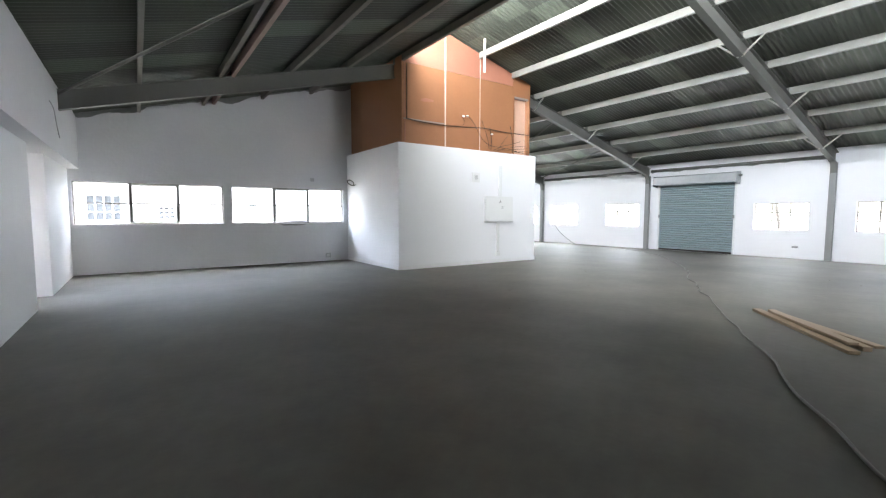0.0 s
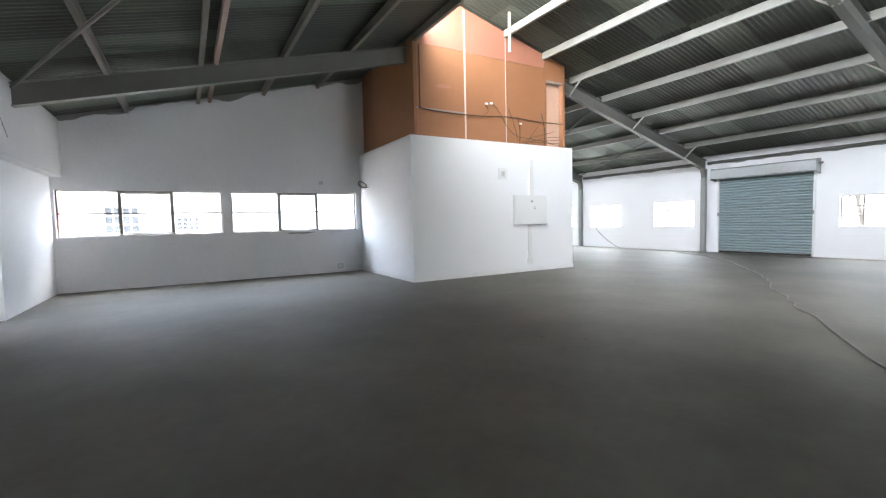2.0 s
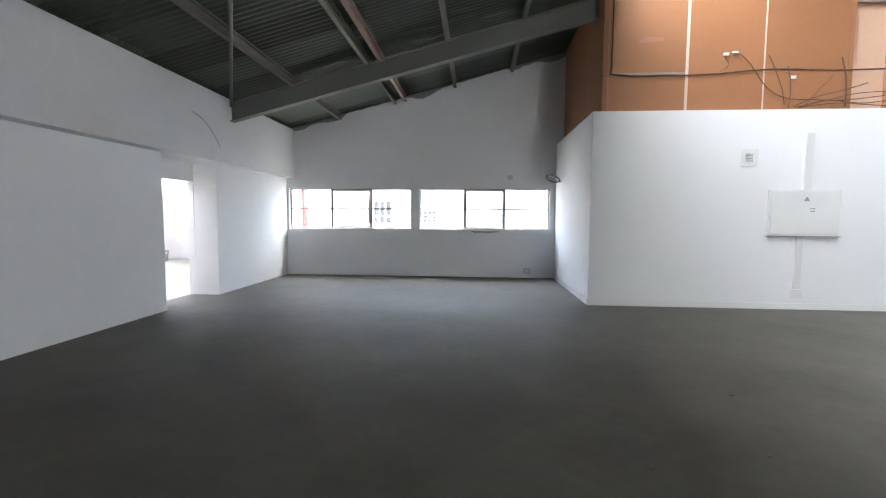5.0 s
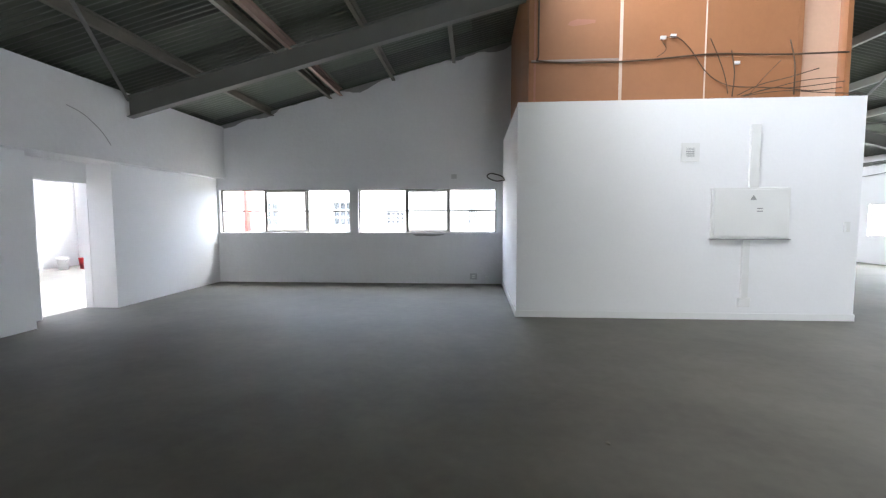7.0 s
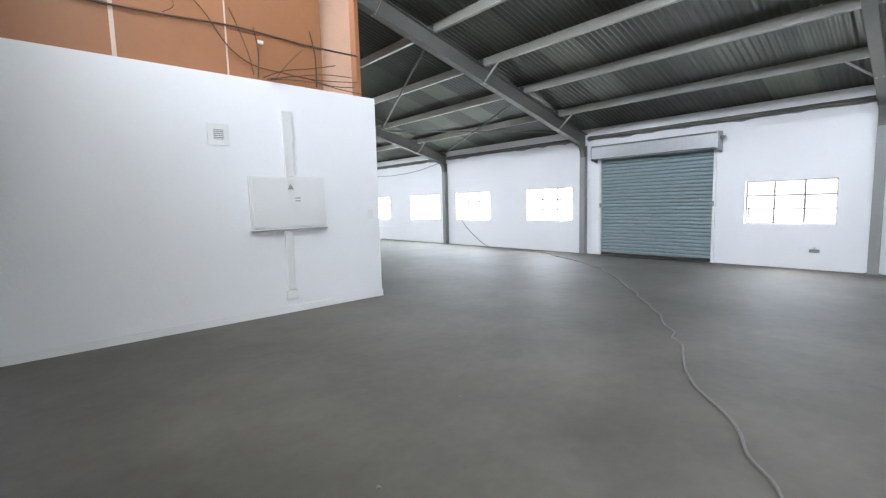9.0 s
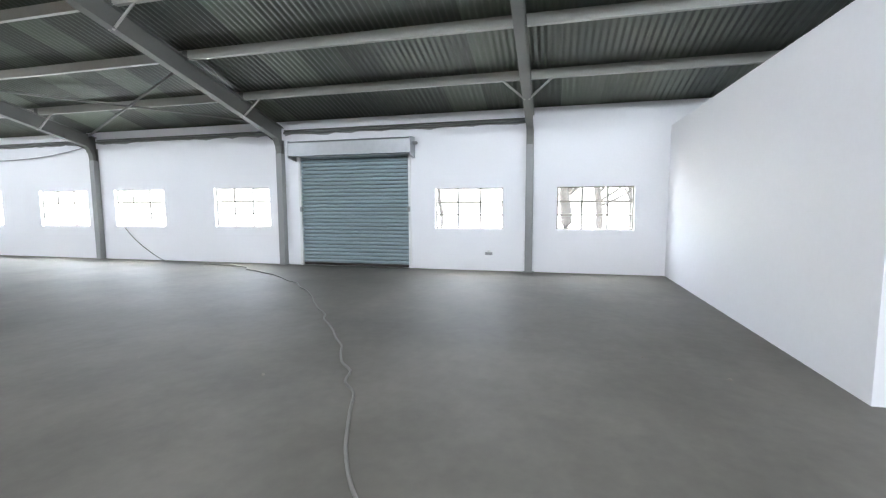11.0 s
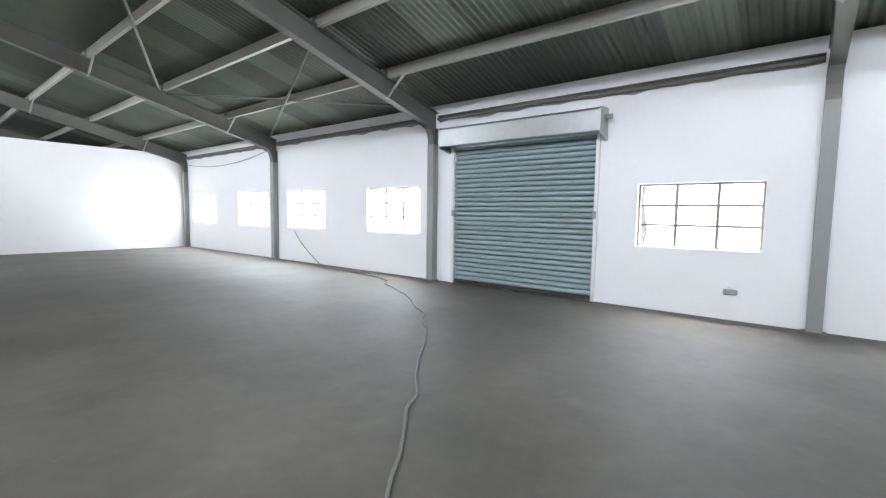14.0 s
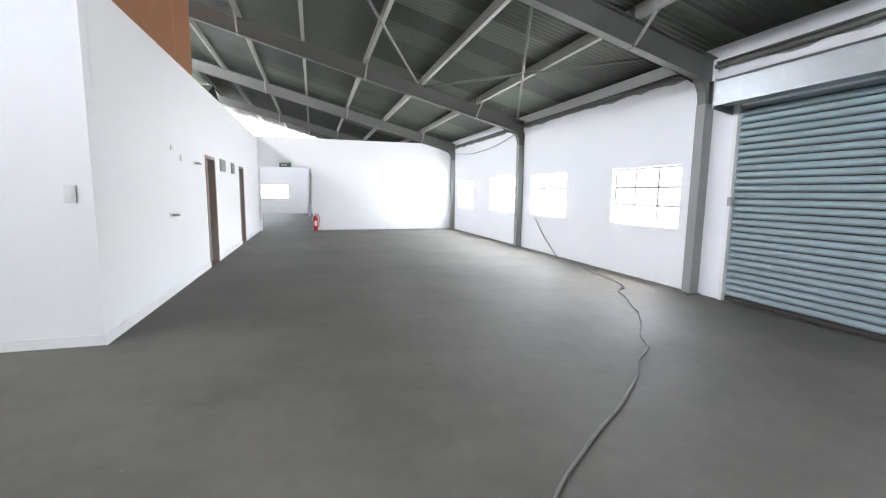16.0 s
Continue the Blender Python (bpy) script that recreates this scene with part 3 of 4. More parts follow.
# ---- inner box room with the board-clad loft on it ----
thing("wall_box_south", wall("y", BOX_Y, BOX_Y + 0.15, BOX_X0, BOX_X1, 0.0, BOX_TOP), WHITE, "smooth white plastered wall of the inner room", "wall", kind="structure")
thing("wall_box_west", wall("x", BOX_X0, BOX_X0 + 0.15, BOX_Y + 0.152, NORTH, 0.0, BOX_TOP), WHITE, "smooth white side wall of the inner room", "wall", kind="structure")
D1, D2 = (14.2, 15.0), (17.97, 18.7)
thing("wall_box_east", wall("x", BOX_X1 - 0.15, BOX_X1, BOX_Y + 0.152, FAR, 0.0, 3.27, [(*D1, 0.0, 2.06), (*D2, 0.0, 2.06)]), WHITE, "long white wall of the inner room with doorways", "wall", kind="structure")
thing("ceiling_box", box(BOX_X0 + 0.15, BOX_X1 - 0.15, BOX_Y + 0.15, FAR, 3.05, 3.15), WHITE, "white slab over the inner room", "ceiling", kind="structure")
thing("wall_box_inner", wall("x", 9.6, 9.7, BOX_Y + 0.2, FAR, 0.0, 3.04), WHITE, "plain white inner wall behind the doorways", "wall", kind="structure")
sk = box(BOX_X0 - 0.015, BOX_X1 + 0.015, BOX_Y - 0.015, BOX_Y - 0.001, 0.0, 0.1, 0.003)
box(BOX_X0 - 0.015, BOX_X0 - 0.001, BOX_Y, NORTH - 0.002, 0.0, 0.1, 0.003, sk)
for y0, y1 in ((BOX_Y, D1[0]), (D1[1], D2[0]), (D2[1], FAR)):
    box(BOX_X1 + 0.001, BOX_X1 + 0.015, y0, y1, 0.0, 0.1, 0.003, sk)
thing("baseboard", sk, TRIM, "white painted skirting board", "skirting", kind="structure")


def board(name, points, axis, a, b, parent, label="", mat=ORANGE):
    return part(name, prism(points, axis, a, b), mat, parent, label)


def loft():
    ob = holder("loft_partition", (9.0, 9.95, BOX_TOP), "orange-brown hardboard loft cladding with pale joint strips", "partition", kind="structure")
    xs = [6.656, 8.0, 9.2, 10.5]
    y = 9.97
    for a, b in zip(xs, xs[1:]):
        for z0, z1 in ((3.15, 3.84), (3.852, 5.24), (5.248, None)):
            top = [(b, z1), (a, z1)] if z1 else ([(b, roof_z(b) - 0.05)] + ([(STEP_X, east_z(STEP_X) - 0.05), (STEP_X, west_z(STEP_X) - 0.05)] if a < STEP_X else []) + [(a, roof_z(a) - 0.05)])
            board("board", [(a + 0.004, z0), (b - 0.004, z0)] + [(p - 0.004 if p == b else p + 0.004 if p == a else p, z) for p, z in top], "y", y, y + 0.015, ob, mat=ORANGE if z1 else SALMON)
    # the open bay beside the corner: board above the opening, timber posts
    board("board", [(10.504, 4.93), (11.2, 4.93), (11.2, roof_z(11.2) - 0.05), (10.504, roof_z(10.5) - 0.05)], "y", y, y + 0.015, ob)
    # pale board: the light inside the open bay is put into its colour
    part("inner_board", box(10.55, 11.12, 10.1, 10.115, 3.15, 4.92), PEACH, ob, "board coloured pale peach for the light in the open bay")
    for x in (10.5, 11.16):
        part("post", box(x - 0.03, x + 0.04, y - 0.004, y + 0.07, 3.15, roof_z(11.2) - 0.08), ORANGE, ob, "brown timber post")
    part("lintel", box(10.54, 11.12, y - 0.002, y + 0.06, 4.9, 4.96), BROWN, ob)
    for x in (8.0, 9.2):
        part("joint_strip", box(x - (0.022 if x < 9 else 0.01), x + (0.022 if x < 9 else 0.01), y - 0.008, y - 0.001, 3.2, roof_z(x) - 0.1), STRIP, ob, "pale joint cover strip")
    part("joint_strip", box(6.735, 6.765, y - 0.007, y - 0.001, 3.24, west_z(6.75) - 0.1), SALMON, ob, "salmon joint cover strip")
    smear = [(7.22, 4.36), (7.3, 4.34), (7.46, 4.355), (7.62, 4.38), (7.63, 4.42), (7.5, 4.43), (7.36, 4.44), (7.26, 4.41)]
    part("filler_smear", prism(smear, "y", y - 0.003, y - 0.0005), SALMON, ob, "pale smear of filler")
    part("dado_strip", box(6.7, 8.0 - 0.03, y - 0.02, y - 0.001, 3.83, 3.86), BROWN, ob)
    # side cladding
    ys = [9.985, 11.2, 12.4, NORTH]
    for a, b in zip(ys, ys[1:]):
        board("board", [(a + 0.004, 3.2), (b - 0.004, 3.2), (b - 0.004, roof_z(6.68) - 0.05), (a + 0.004, roof_z(6.68) - 0.05)], "x", 6.66, 6.675, ob)
    ys = [9.99, 11.2, 12.4, 13.4, 14.4]
    for a, b in zip(ys, ys[1:]):
        board("board", [(a + 0.004, 3.2), (b - 0.004, 3.2), (b - 0.004, roof_z(11.2) - 0.03), (a + 0.004, roof_z(11.2) - 0.03)], "x", 11.2, 11.215, ob)
    board("board", [(6.7, 3.2), (11.19, 3.2), (11.19, roof_z(11.19) - 0.05), (STEP_X, east_z(STEP_X) - 0.05), (STEP_X, west_z(STEP_X) - 0.05), (6.7, roof_z(6.7) - 0.05)], "y", 14.38, 14.395, ob)


loft()

# loose wires on the loft face
for pts, r in (([(6.8, 9.95, 5.2), (6.8, 9.95, 4.6), (6.8, 9.95, 3.95), (6.84, 9.94, 3.84), (7.6, 9.94, 3.8), (8.4, 9.94, 3.82), (9.3, 9.94, 3.88), (10.2, 9.94, 3.85), (11.15, 9.94, 3.86)], 0.021),
               ([(8.55, 9.93, 4.1), (8.75, 9.9, 4.12), (8.95, 9.9, 3.95), (9.2, 9.9, 3.6), (9.5, 9.9, 3.42), (9.9, 9.88, 3.38), (10.4, 9.9, 3.37), (11.1, 9.92, 3.45)], 0.011),
               ([(8.55, 9.93, 4.1), (8.62, 9.91, 3.95), (8.5, 9.93, 3.85)], 0.009),
               ([(9.25, 9.94, 4.1), (9.35, 9.92, 3.85), (9.45, 9.9, 3.55), (9.5, 9.9, 3.3)], 0.01),
               ([(9.55, 9.94, 3.92), (9.58, 9.9, 3.6), (9.55, 9.88, 3.26)], 0.014),
               ([(9.6, 9.84, 3.26), (9.9, 9.82, 3.4), (10.3, 9.84, 3.5), (10.7, 9.86, 3.62)], 0.012),
               ([(9.65, 9.84, 3.25), (10.0, 9.8, 3.33), (10.5, 9.84, 3.45), (11.0, 9.9, 3.5)], 0.01),
               ([(9.7, 9.86, 3.25), (10.1, 9.85, 3.36), (10.6, 9.86, 3.31), (11.05, 9.9, 3.36)], 0.012),
               ([(9.75, 9.85, 3.25), (9.95, 9.84, 3.5), (10.2, 9.88, 3.75)], 0.008),
               ([(9.7, 9.83, 3.25), (10.2, 9.8, 3.3), (10.8, 9.83, 3.27), (11.3, 9.86, 3.26)], 0.01),
               ([(10.35, 9.94, 4.05), (10.4, 9.9, 3.7), (10.38, 9.86, 3.26)], 0.016)):
    thing("loose_cable", tube(smooth(pts, 5), r * 0.6, 6), CABLE, "dark brown loose electrical cable hanging on the boards", "cable", "loose cables")
for x, z in ((8.58, 4.12), (9.62, 3.74), (8.72, 4.14)):
    thing("cable_connector", box(x - 0.04, x + 0.04, 9.905, 9.945, z - 0.02, z + 0.025, 0.008), PLASTIC, "small white cable connector block", "connector", "connectors")
thing("hanging_strap", box(8.79, 8.84, 9.3, 9.34, 5.18, roof_z(8.8) - 0.03, 0.004), STRIP, "pale strap hanging from the ridge", "strap")


# ---- fittings on the inner room ----
def switchboard():
    ob = holder("switchboard", (9.855, BOX_Y, 1.22), "white flush electrical distribution board with trunking", "distribution board")
    y = BOX_Y - 0.001
    part("case", box(9.31, 10.4, y - 0.04, y, 1.21, 1.95, 0.006), PLASTIC, ob)
    part("cover", box(9.34, 10.37, y - 0.058, y - 0.041, 1.245, 1.92, 0.005), PLASTIC, ob)
    part("lip", box(9.3, 10.41, y - 0.07, y - 0.001, 1.195, 1.209, 0.003), GREYBOX, ob, "grey lower edge")
    part("warning_sign", prism([(9.83, 1.77), (9.92, 1.77), (9.875, 1.845)], "y", y - 0.062, y - 0.0585), GREYBOX, ob, "small dark warning triangle")
    for z in (1.6, 1.64):
        part("label_bar", box(9.93, 10.01, y - 0.061, y - 0.0585, z, z + 0.015), GREYBOX, ob)


switchboard()
for x0, x1, z0, z1 in ((9.82, 9.95, 1.952, 2.85), (9.77, 9.87, 0.34, 1.194)):
    thing("trunking", box(x0, x1, BOX_Y - 0.045, BOX_Y - 0.001, z0, z1, 0.005), PLASTIC, "white plastic cable trunking", "trunking", "trunking runs")
thing("socket_box", box(9.74, 9.9, BOX_Y - 0.055, BOX_Y - 0.001, 0.2, 0.335, 0.008), PLASTIC, "white surface socket box at the trunking foot", "socket")


def vent(x0, x1, z0, z1):
    ob = holder("wall_vent", ((x0 + x1) / 2, BOX_Y, z0), "square white louvred wall vent", "vent")
    y = BOX_Y - 0.001
    fr = box(x0, x1, y - 0.02, y, z0, z0 + 0.07)
    for b in ((x0, x1, z1 - 0.07, z1), (x0, x0 + 0.07, z0 + 0.07, z1 - 0.07), (x1 - 0.07, x1, z0 + 0.07, z1 - 0.07)):
        box(b[0], b[1], y - 0.02, y, b[2], b[3], bm=fr)
    part("frame", fr, PLASTIC, ob)
    # no hollow here: the grey plate paints the shade between the louvres
    part("backing", box(x0 + 0.07, x1 - 0.07, y - 0.004, y, z0 + 0.07, z1 - 0.07), GREYBOX, ob, "grey plate standing for the shade behind the louvres")
    n = 5
    for k in range(n):
        z = z0 + 0.085 + (z1 - z0 - 0.17) * k / (n - 1)
        part("slat", prism([(y - 0.018, z - 0.009), (y - 0.014, z - 0.009), (y - 0.005, z + 0.007), (y - 0.009, z + 0.007)], "x", x0 + 0.07, x1 - 0.07), PLASTIC, ob)


vent(8.86, 9.12, 2.33, 2.6)


def plate(name, c, axis, w, h, label, category, mat=PLASTIC, knobs=0):
    ob = holder(name, c, label, category)
    x, y, z = c
    if axis == "y":
        part("plate", box(x - w / 2, x + w / 2, y - 0.014, y - 0.001, z - h / 2, z + h / 2, 0.004), mat, ob)
        for k in range(knobs):
            zz = z + (k - (knobs - 1) / 2) * h * 0.3
            part("rocker", box(x - w * 0.25, x + w * 0.25, y - 0.02, y - 0.0145, zz - h * 0.1, zz + h * 0.1, 0.002), GREYBOX if mat is GREYBOX else PLASTIC, ob)
    else:
        part("plate", box(x + 0.001, x + 0.014, y - w / 2, y + w / 2, z - h / 2, z + h / 2, 0.004), mat, ob)
        for k in range(knobs):
            part("rocker", box(x + 0.0145, x + 0.02, y - w * 0.2, y + w * 0.2, z - h * 0.1, z + h * 0.1, 0.002), GREYBOX, ob)
    return ob


plate("light_switch", (11.21, BOX_Y, 1.38), "y", 0.09, 0.15, "white three-gang light switch near the corner", "switch", knobs=3)
plate("wall_socket", (5.85, NORTH, 0.17), "y", 0.16, 0.14, "grey double socket low on the wall", "socket", SOCKET, 2)
plate("blank_plate", (6.15, NORTH, 0.13), "y", 0.1, 0.1, "white blank plate low on the wall", "socket")
plate("junction_box", (5.4, NORTH, 2.44), "y", 0.12, 0.1, "small grey junction box on the block wall", "junction box", SOCKET)
for y, z, w, h in ((12.24, 2.0, 0.1, 0.07), (12.68, 1.89, 0.12, 0.09)):
    plate("blank_plate", (BOX_X1, y, z), "x", w, h, "small white blank plate", "socket")
for y, z in ((12.05, 1.08), (13.45, 1.86)):
    ob = plate("pipe_outlet", (BOX_X1, y, z), "x", 0.12, 0.06, "small pipe stub on a wall plate", "pipe outlet")
    part("stub", tube([(BOX_X1 + 0.014, y, z), (BOX_X1 + 0.07, y, z), (BOX_X1 + 0.075, y + 0.08, z)], 0.016, 8), GREYBOX, ob, "grey pipe stub")
for y0, y1 in ((15.5, 16.05), (16.8, 17.2)):
    ob = holder("air_vent", (BOX_X1, (y0 + y1) / 2, 1.95), "grey louvred air vent high on the wall", "vent", "corridor vents")
    part("frame", box(BOX_X1 + 0.001, BOX_X1 + 0.02, y0, y1, 1.82, 2.08, 0.004), GREYBOX, ob)
    for k in range(5):
        part("slat", box(BOX_X1 + 0.0205, BOX_X1 + 0.03, y0 + 0.03, y1 - 0.03, 1.85 + 0.043 * k, 1.87 + 0.043 * k), STEEL, ob)
for k, (y0, y1) in enumerate((D1, D2)):
    ob = holder(f"door_{k + 2}", (BOX_X1, y0, 0), "brown wooden doorway frame with a pale door set back", "door", kind="structure")
    fr = box(BOX_X1 - 0.16, BOX_X1 + 0.012, y0, y0 + 0.05, 0, 2.01)
    box(BOX_X1 - 0.16, BOX_X1 + 0.012, y1 - 0.05, y1, 0, 2.01, bm=fr)
    box(BOX_X1 - 0.16, BOX_X1 + 0.012, y0, y1, 2.011, 2.06, bm=fr)
    part("door_frame", fr, BROWN, ob)
    part("leaf", box(BOX_X1 - 0.15, BOX_X1 - 0.11, y0 + 0.052, y1 - 0.052, 0.01, 2.005), BROWN, ob)
    part("door_handle", tube([(BOX_X1 - 0.11, y0 + 0.12, 1.0), (BOX_X1 - 0.06, y0 + 0.12, 1.0), (BOX_X1 - 0.06, y0 + 0.22, 1.0)], 0.01, 8), GALV, ob, "steel lever handle")

# wire loop sticking out of the side wall
thing("wire_loop", tube(smooth([(6.5, 12.65, 2.3), (6.44, 12.55, 2.38), (6.2, 12.3, 2.42), (6.12, 12.2, 2.34), (6.3, 12.35, 2.27), (6.5, 12.5, 2.3)], 5), 0.013, 6), DARK, "dark wire loop sticking out of the wall", "cable")
thing("hanging_wire", tube(smooth([(0.05, 9.15, 3.14), (0.07, 9.4, 3.06), (0.06, 9.7, 2.88), (0.07, 9.87, 2.68)], 6), 0.006, 6), GREYBOX, "grey wire hanging on the upper wall", "cable")
thing("wire_sag", tube(smooth([(EAST - 0.03, 16.3, 3.1), (EAST - 0.05, 18.0, 2.86), (EAST - 0.05, 20.0, 2.8), (EAST - 0.03, 22.0, 2.95)], 6), 0.012, 6), GREYBOX, "grey wire sagging along the wall", "cable")
ob = holder("wall_outlet", (EAST, 5.27, 0.38), "small grey outlet box on the wall", "socket")
part("body", box(EAST - 0.05, EAST - 0.001, 5.19, 5.35, 0.35, 0.41, 0.008), GREYBOX, ob)
part("knob", lathe([(0.03, 0), (0.03, 0.04), (0.015, 0.05)], (EAST - 0.03, 5.27, 0.411), 10), PLASTIC, ob)

# ---- things on the floor ----
CORD_LINE = [(18.6, 15.3, 0.9), (18.6, 14.86, 0.48), (18.52, 13.9, 0.012), (18.25, 12.4, 0.011), (17.9, 11.05, 0.011), (17.55, 10.6, 0.011), (17.13, 9.81, 0.011), (16.75, 9.2, 0.011), (16.2, 8.55, 0.011), (15.35, 7.75, 0.011), (14.8, 7.3, 0.011),
             (14.17, 6.83, 0.011), (13.49, 6.35, 0.011), (12.85, 5.87, 0.011), (12.21, 5.5, 0.011), (11.5, 5.18, 0.011), (10.69, 4.65, 0.011), (9.95, 4.2, 0.011), (9.1, 3.64, 0.011), (7.55, 2.68, 0.011), (6.57, 2.03, 0.011), (5.72, 1.5, 0.011), (4.33, 0.64, 0.011), (3.2, -0.4, 0.011)]
kink = random.Random(3)
CORD_LINE = [p if p[2] > 0.1 else (p[0] + kink.uniform(-0.04, 0.04), p[1] + kink.uniform(-0.04, 0.04), p[2]) for p in smooth(CORD_LINE, 3)]
thing("extension_cord", tube(smooth(CORD_LINE, 4), 0.011, 8), CORD, "grey extension cord trailing across the floor", "cable")


def plank(a, b, w, h, z):
    a, b = Vector((*a, 0)), Vector((*b, 0))
    d = (b - a).normalized()
    n = Vector((-d.y, d.x, 0)) * w / 2
    bm = prism([tuple((a - n)[:2]), tuple((b - n)[:2]), tuple((b + n)[:2]), tuple((a + n)[:2])], "z", z, z + h)
    bmesh.ops.bevel(bm, geom=bm.edges[:], offset=0.004, segments=1, affect="EDGES")
    thing("timber_plank", bm, TIMBER, "rough sawn pine plank lying on the floor", "plank", "planks on the floor")


plank((8.55, 2.72), (7.0, 1.3), 0.11, 0.038, 0.0)
plank((8.6, 2.55), (7.25, 1.25), 0.09, 0.05, 0.0)
plank((8.5, 2.4), (7.5, 1.2), 0.1, 0.03, 0.0)
plank((8.35, 2.45), (7.2, 1.35), 0.1, 0.03, 0.052)


def fire_extinguisher(x, y):
    ob = holder("fire_extinguisher", (x, y, 0), "red fire extinguisher standing by the opening", "fire extinguisher")
    part("cylinder", lathe([(0.085, 0.0), (0.09, 0.02), (0.09, 0.42), (0.08, 0.48), (0.05, 0.53), (0.025, 0.55)], (x, y, 0)), RED, ob)
    part("valve", lathe([(0.025, 0.55), (0.03, 0.57), (0.02, 0.6)], (x, y, 0), 10), GALV, ob, "metal valve")
    part("lever", box(x - 0.02, x + 0.1, y - 0.012, y + 0.012, 0.6, 0.615, 0.003), DARK, ob, "black lever")
    part("hose", tube(smooth([(x + 0.03, y, 0.58), (x + 0.13, y, 0.5), (x + 0.12, y, 0.3), (x + 0.1, y, 0.15)], 5), 0.014, 8), DARK, ob, "black rubber hose")
    part("label_panel", box(x - 0.045, x + 0.045, y - 0.0935, y - 0.0895, 0.18, 0.36), PLASTIC, ob, "white label")


fire_extinguisher(13.3, 21.98)
ob = holder("exit_sign", (12.3, FAR, 2.32), "small dark green exit sign above the opening", "sign")
part("panel", box(12.1, 12.5, FAR - 0.03, FAR - 0.001, 2.28, 2.42, 0.004), GREEN, ob)
part("bar", box(12.15, 12.35, FAR - 0.034, FAR - 0.031, 2.33, 2.37), PLASTIC, ob, "pale pictogram bar")
for z in (5.0, 5.25, 5.5):
    thing("gable_bar", box(8.3, 9.0 + (RIDGE_Z - z) / EAST_SLOPE, 34.96, 35.0, z, z + 0.05), STEEL, "grey steel bar across the gable glazing", "bar", "gable bars")
thing("opening_post", box(BOX_X1 + 0.02, BOX_X1 + 0.09, FAR - 0.12, FAR - 0.003, 0.0, 2.2, 0.005), TRIM, "white timber post at the opening", "post")

rng = random.Random(5)
for k in range(16):
    x, y = rng.uniform(2.5, 15), rng.uniform(1.5, 9)
    if x > 9 and y < 2.2:
        continue
    s = rng.uniform(0.008, 0.02)
    bm = bmesh.new()
    bmesh.ops.create_icosphere(bm, subdivisions=1, radius=s)
    for v in bm.verts:
        v.co = Vector((v.co.x * rng.uniform(0.7, 1.6), v.co.y * rng.uniform(0.7, 1.4), max(v.co.z * 0.5, -s * 0.3) + s * 0.3))
    bmesh.ops.translate(bm, verts=bm.verts, vec=(x, y, 0.0))
    thing("rubble_chip", bm, DEBRIS, "small broken plaster chip on the floor", "rubble", "rubble chips")

# ---- room behind the doorway ----
# pale instead of screed: the brightness by the doorway is put into the colour
thing("floor_side_room", box(-7.0, -0.765, 4.0, 16.6, -0.15, -0.004), GROUND, "side room floor, pale concrete standing in for light on it", "floor", kind="structure")
thing("wall_side_room", wall("x", -7.0, -6.85, 4.0, 16.6, 0.0, 3.2, [(8.0, 12.5, 1.9, 2.9)]), WHITE, "white wall of the side room", "wall", kind="structure")
thing("wall_side_room_north", wall("y", 16.4, 16.6, -6.85, -0.75, 0.0, 3.2, [(-6.4, -1.5, 2.15, 2.9)]), WHITE, "white wall with a high strip of window openings", "wall", kind="structure")
thing("wall_side_room_south", wall("y", 4.0, 4.2, -6.85, -0.75, 0.0, 3.2), WHITE, "white wall of the side room", "wall", kind="structure")
thing("wall_side_room_east", wall("x", -0.75, -0.62, NORTH + 0.23, 16.6, 0.0, 3.2), WHITE, "white wall of the side room", "wall", kind="structure")
# unseen opening added in the side room's roof to brighten the floor by the doorway
ceil = box(-7.0, -0.76, 4.0, 9.2, 3.2, 3.3)
box(-7.0, -0.76, 11.2, 16.6, 3.2, 3.3, bm=ceil)
box(-7.0, -2.8, 9.2, 11.2, 3.2, 3.3, bm=ceil)
thing("ceiling_side_room", ceil, WHITE, "white ceiling of the side room with an unseen opening added for light", "ceiling", kind="structure")
thing("drain_pipe", tube([(-0.52, 15.2, -0.2), (-0.52, 15.2, 2.9)], 0.085, 12), RED_FADED, "faded red upright pipe outside the window", "pipe")


def bucket(x, y, mat, label):
    ob = holder("paint_bucket", (x, y, -0.004), label, "bucket", "paint buckets")
    part("pail", lathe([(0.12, 0.0), (0.15, 0.3), (0.158, 0.31), (0.158, 0.33)], (x, y, -0.004)), mat, ob)
    part("handle", tube(smooth([(x - 0.16, y, 0.3), (x - 0.1, y - 0.08, 0.22), (x + 0.1, y - 0.08, 0.22), (x + 0.16, y, 0.3)], 4), 0.006, 6), GALV, ob, "thin wire handle")


bucket(-6.2, 15.2, PLASTIC, "white plastic paint bucket")
bucket(-5.8, 15.5, RED, "red and white paint bucket")
bucket(-5.45, 15.7, GREYBOX, "dark grey plastic paint bucket")
bucket(-6.6, 15.6, PLASTIC, "white plastic paint bucket")

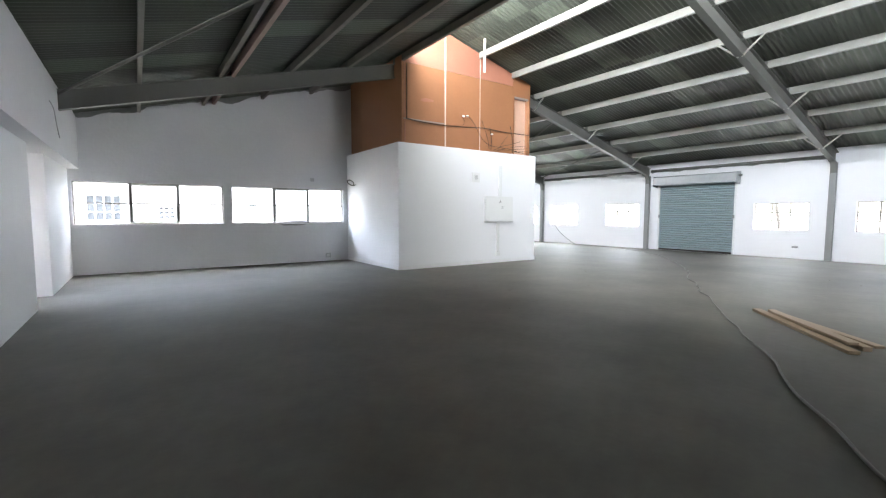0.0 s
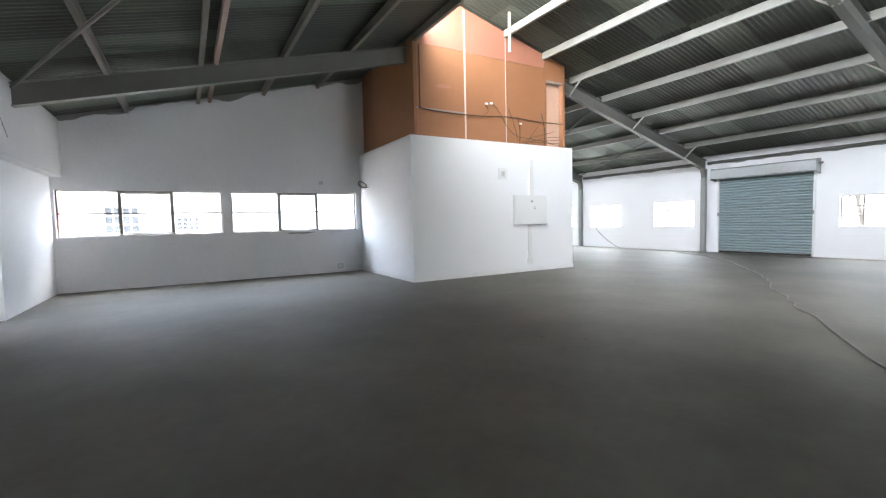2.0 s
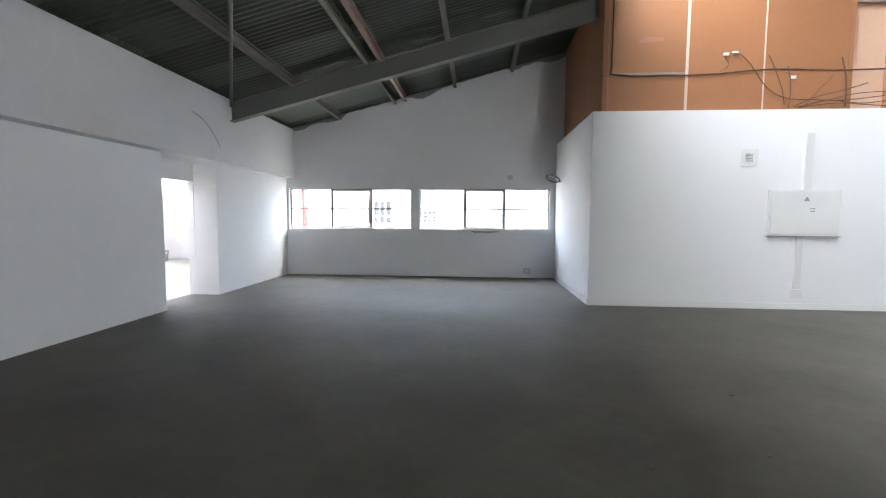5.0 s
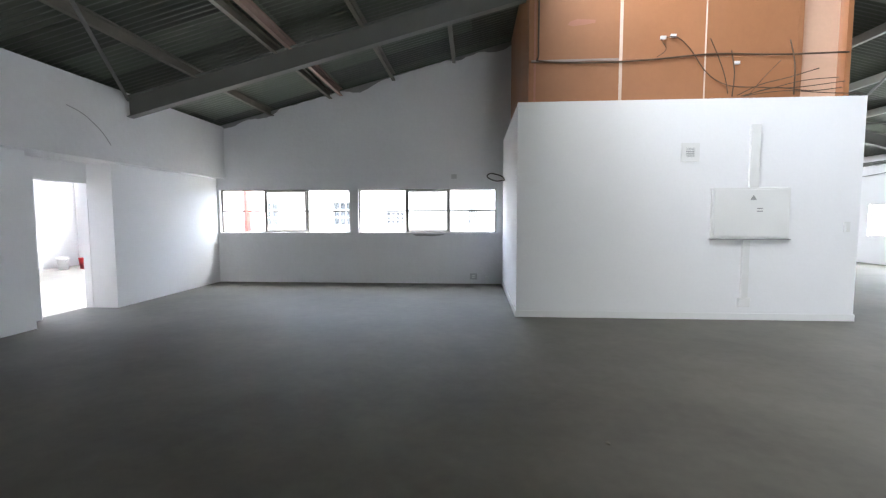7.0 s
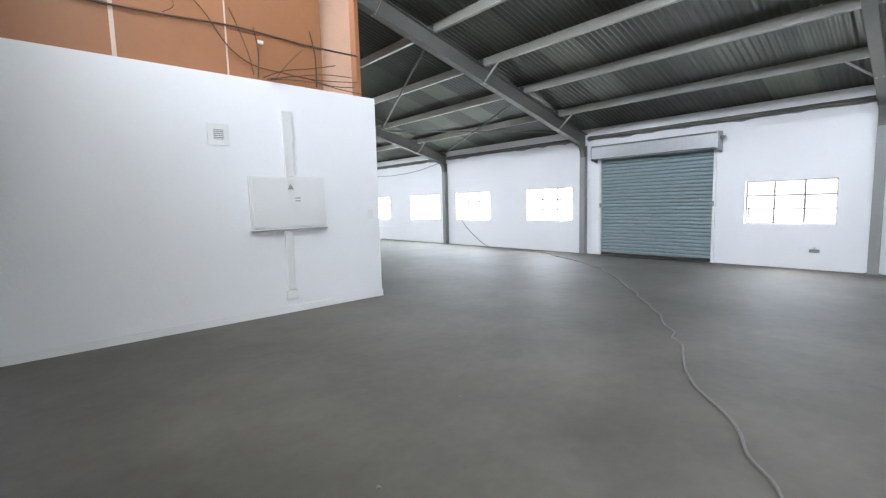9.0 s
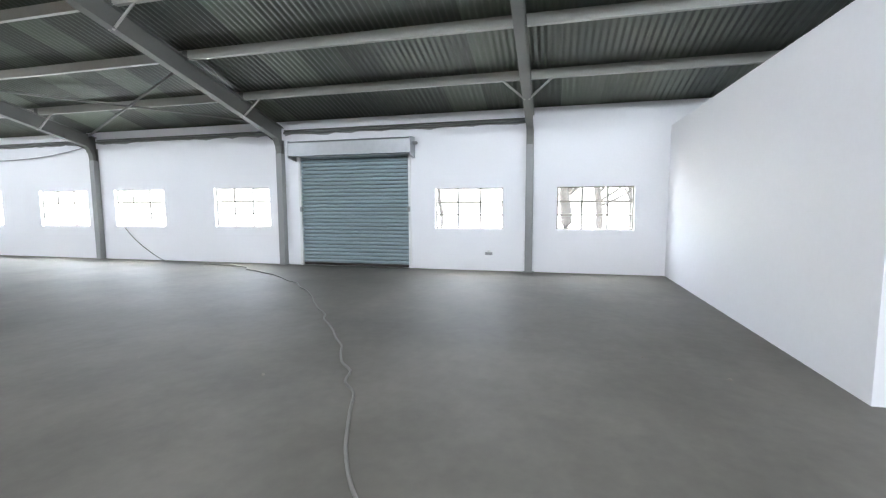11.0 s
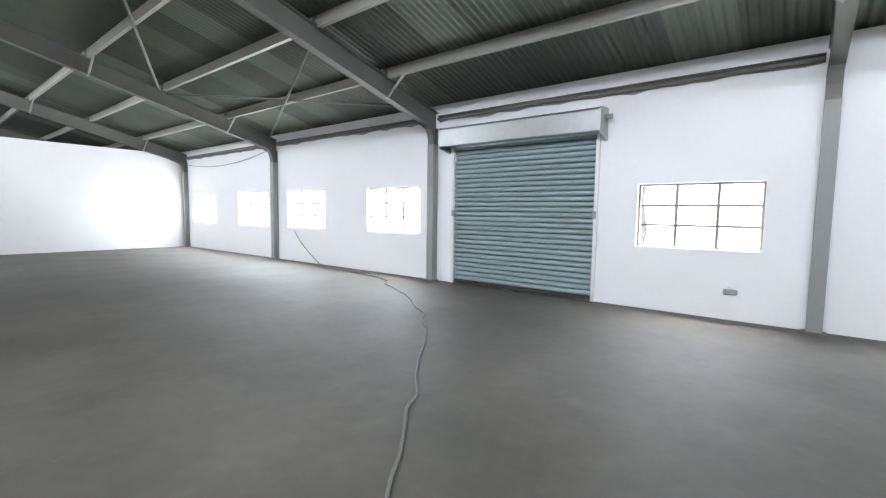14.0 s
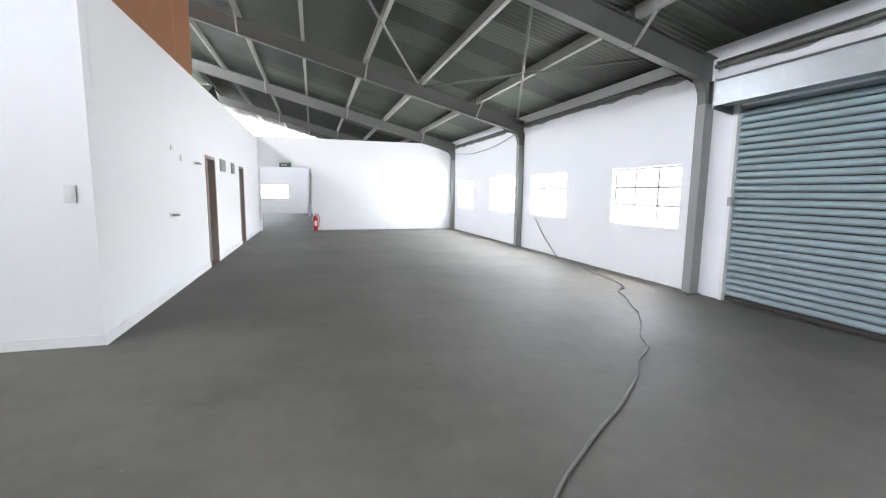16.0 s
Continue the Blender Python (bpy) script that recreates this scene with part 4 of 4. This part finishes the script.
# ---- outside ----
def leaf_clumps(centres, rng, n, spread, size):
    verts, faces = [], []
    for c in centres:
        for _ in range(n):
            p = Vector(c) + Vector((rng.gauss(0, spread), rng.gauss(0, spread), rng.gauss(0, spread * 0.7)))
            a, b = Vector((rng.gauss(0, 1), rng.gauss(0, 1), rng.gauss(0, 1))).normalized(), Vector((rng.gauss(0, 1), rng.gauss(0, 1), rng.gauss(0, 1)))
            b = (b - a * b.dot(a)).normalized()
            i = len(verts)
            s = size * rng.uniform(0.6, 1.3)
            verts += [p - a * s, p + b * s * 0.45, p + a * s, p - b * s * 0.45]
            faces.append((i, i + 1, i + 2, i + 3))
    me = bpy.data.meshes.new("crown")
    me.from_pydata([tuple(v) for v in verts], [], faces)
    bm = bmesh.new()
    bm.from_mesh(me)
    bpy.data.meshes.remove(me)
    return bm


def tree(x, y, r, seed):
    rg = random.Random(seed)
    ob = holder("tree", (x, y, -0.2), "rough-barked tree with bare lower limbs outside the window", "tree", "trees in the yard")
    top = Vector((x + rg.uniform(-0.3, 0.3), y + rg.uniform(-0.3, 0.3), 3.2))
    part("trunk", tube(smooth([(x, y, -0.22), (x + 0.05, y - 0.04, 1.0), (x - 0.04, y + 0.06, 2.0), tuple(top)], 4), r, 10, taper=0.6), BARK, ob)
    tips = []
    for k in range(9):
        a = rg.uniform(0, math.tau)
        z = rg.uniform(1.4, 3.1)
        s = Vector((x, y, z))
        e = s + Vector((math.cos(a) * rg.uniform(0.8, 1.8), math.sin(a) * rg.uniform(0.8, 1.8), rg.uniform(0.6, 2.4)))
        part("limb", tube(smooth([tuple(s), tuple((s + e) / 2 + Vector((0, 0, -0.15))), tuple(e)], 3), r * 0.35, 6, taper=0.3), BARK, ob)
        tips += [e, (s + e) / 2 + Vector((0, 0, 0.6))]
    part("crown", leaf_clumps([t + Vector((0, 0, 0.4)) for t in tips], rg, 60, 0.5, 0.12), LEAF, ob)


tree(24.5, 2.46, 0.14, 1)
tree(24.7, 1.38, 0.15, 2)
tree(29.0, 3.4, 0.3, 3)
tree(27.0, 8.5, 0.1, 4)


def house(name, x0, x1, y0, y1, h, windows, label):
    ob = holder(name, ((x0 + x1) / 2, y0, -0.2), label, "building")
    part("wall", wall("y", y0, y0 + 0.3, x0, x1, -0.2, h, windows), PLASTER, ob)
    bm = box(x0, x1, y0 + 0.31, y1, -0.2, h - 0.01)
    part("body", bm, PLASTER, ob)
    part("roof", prism([(y0 - 0.4, h + 0.005), (y1 + 0.4, h + 0.005), ((y0 + y1) / 2, h + 1.6)], "x", x0 - 0.3, x1 + 0.3), ROOF, ob)
    for wx0, wx1, wz0, wz1 in windows:
        w = part("window", box(wx0, wx1, y0 + 0.16, y0 + 0.2, wz0, wz1), DIM, ob, "dim window")
        bars = bmesh.new()
        for k in range(5):
            xx = wx0 + (wx1 - wx0) * k / 4
            box(xx - 0.025, xx + 0.025, y0 + 0.1, y0 + 0.15, wz0, wz1, bm=bars)
        for k in range(4):
            zz = wz0 + (wz1 - wz0) * k / 3
            box(wx0, wx1, y0 + 0.1, y0 + 0.15, zz - 0.025, zz + 0.025, bm=bars)
        part("window_frame", bars, PLASTIC, w)


house("building", -12, 9.0, 23.0, 30.0, 4.2, [(-4.6, -3.2, 1.15, 2.2), (-0.6, 0.55, 1.15, 2.2), (1.86, 2.7, 1.2, 1.75), (5.6, 6.05, 1.2, 1.9)], "pale plastered building across the yard")
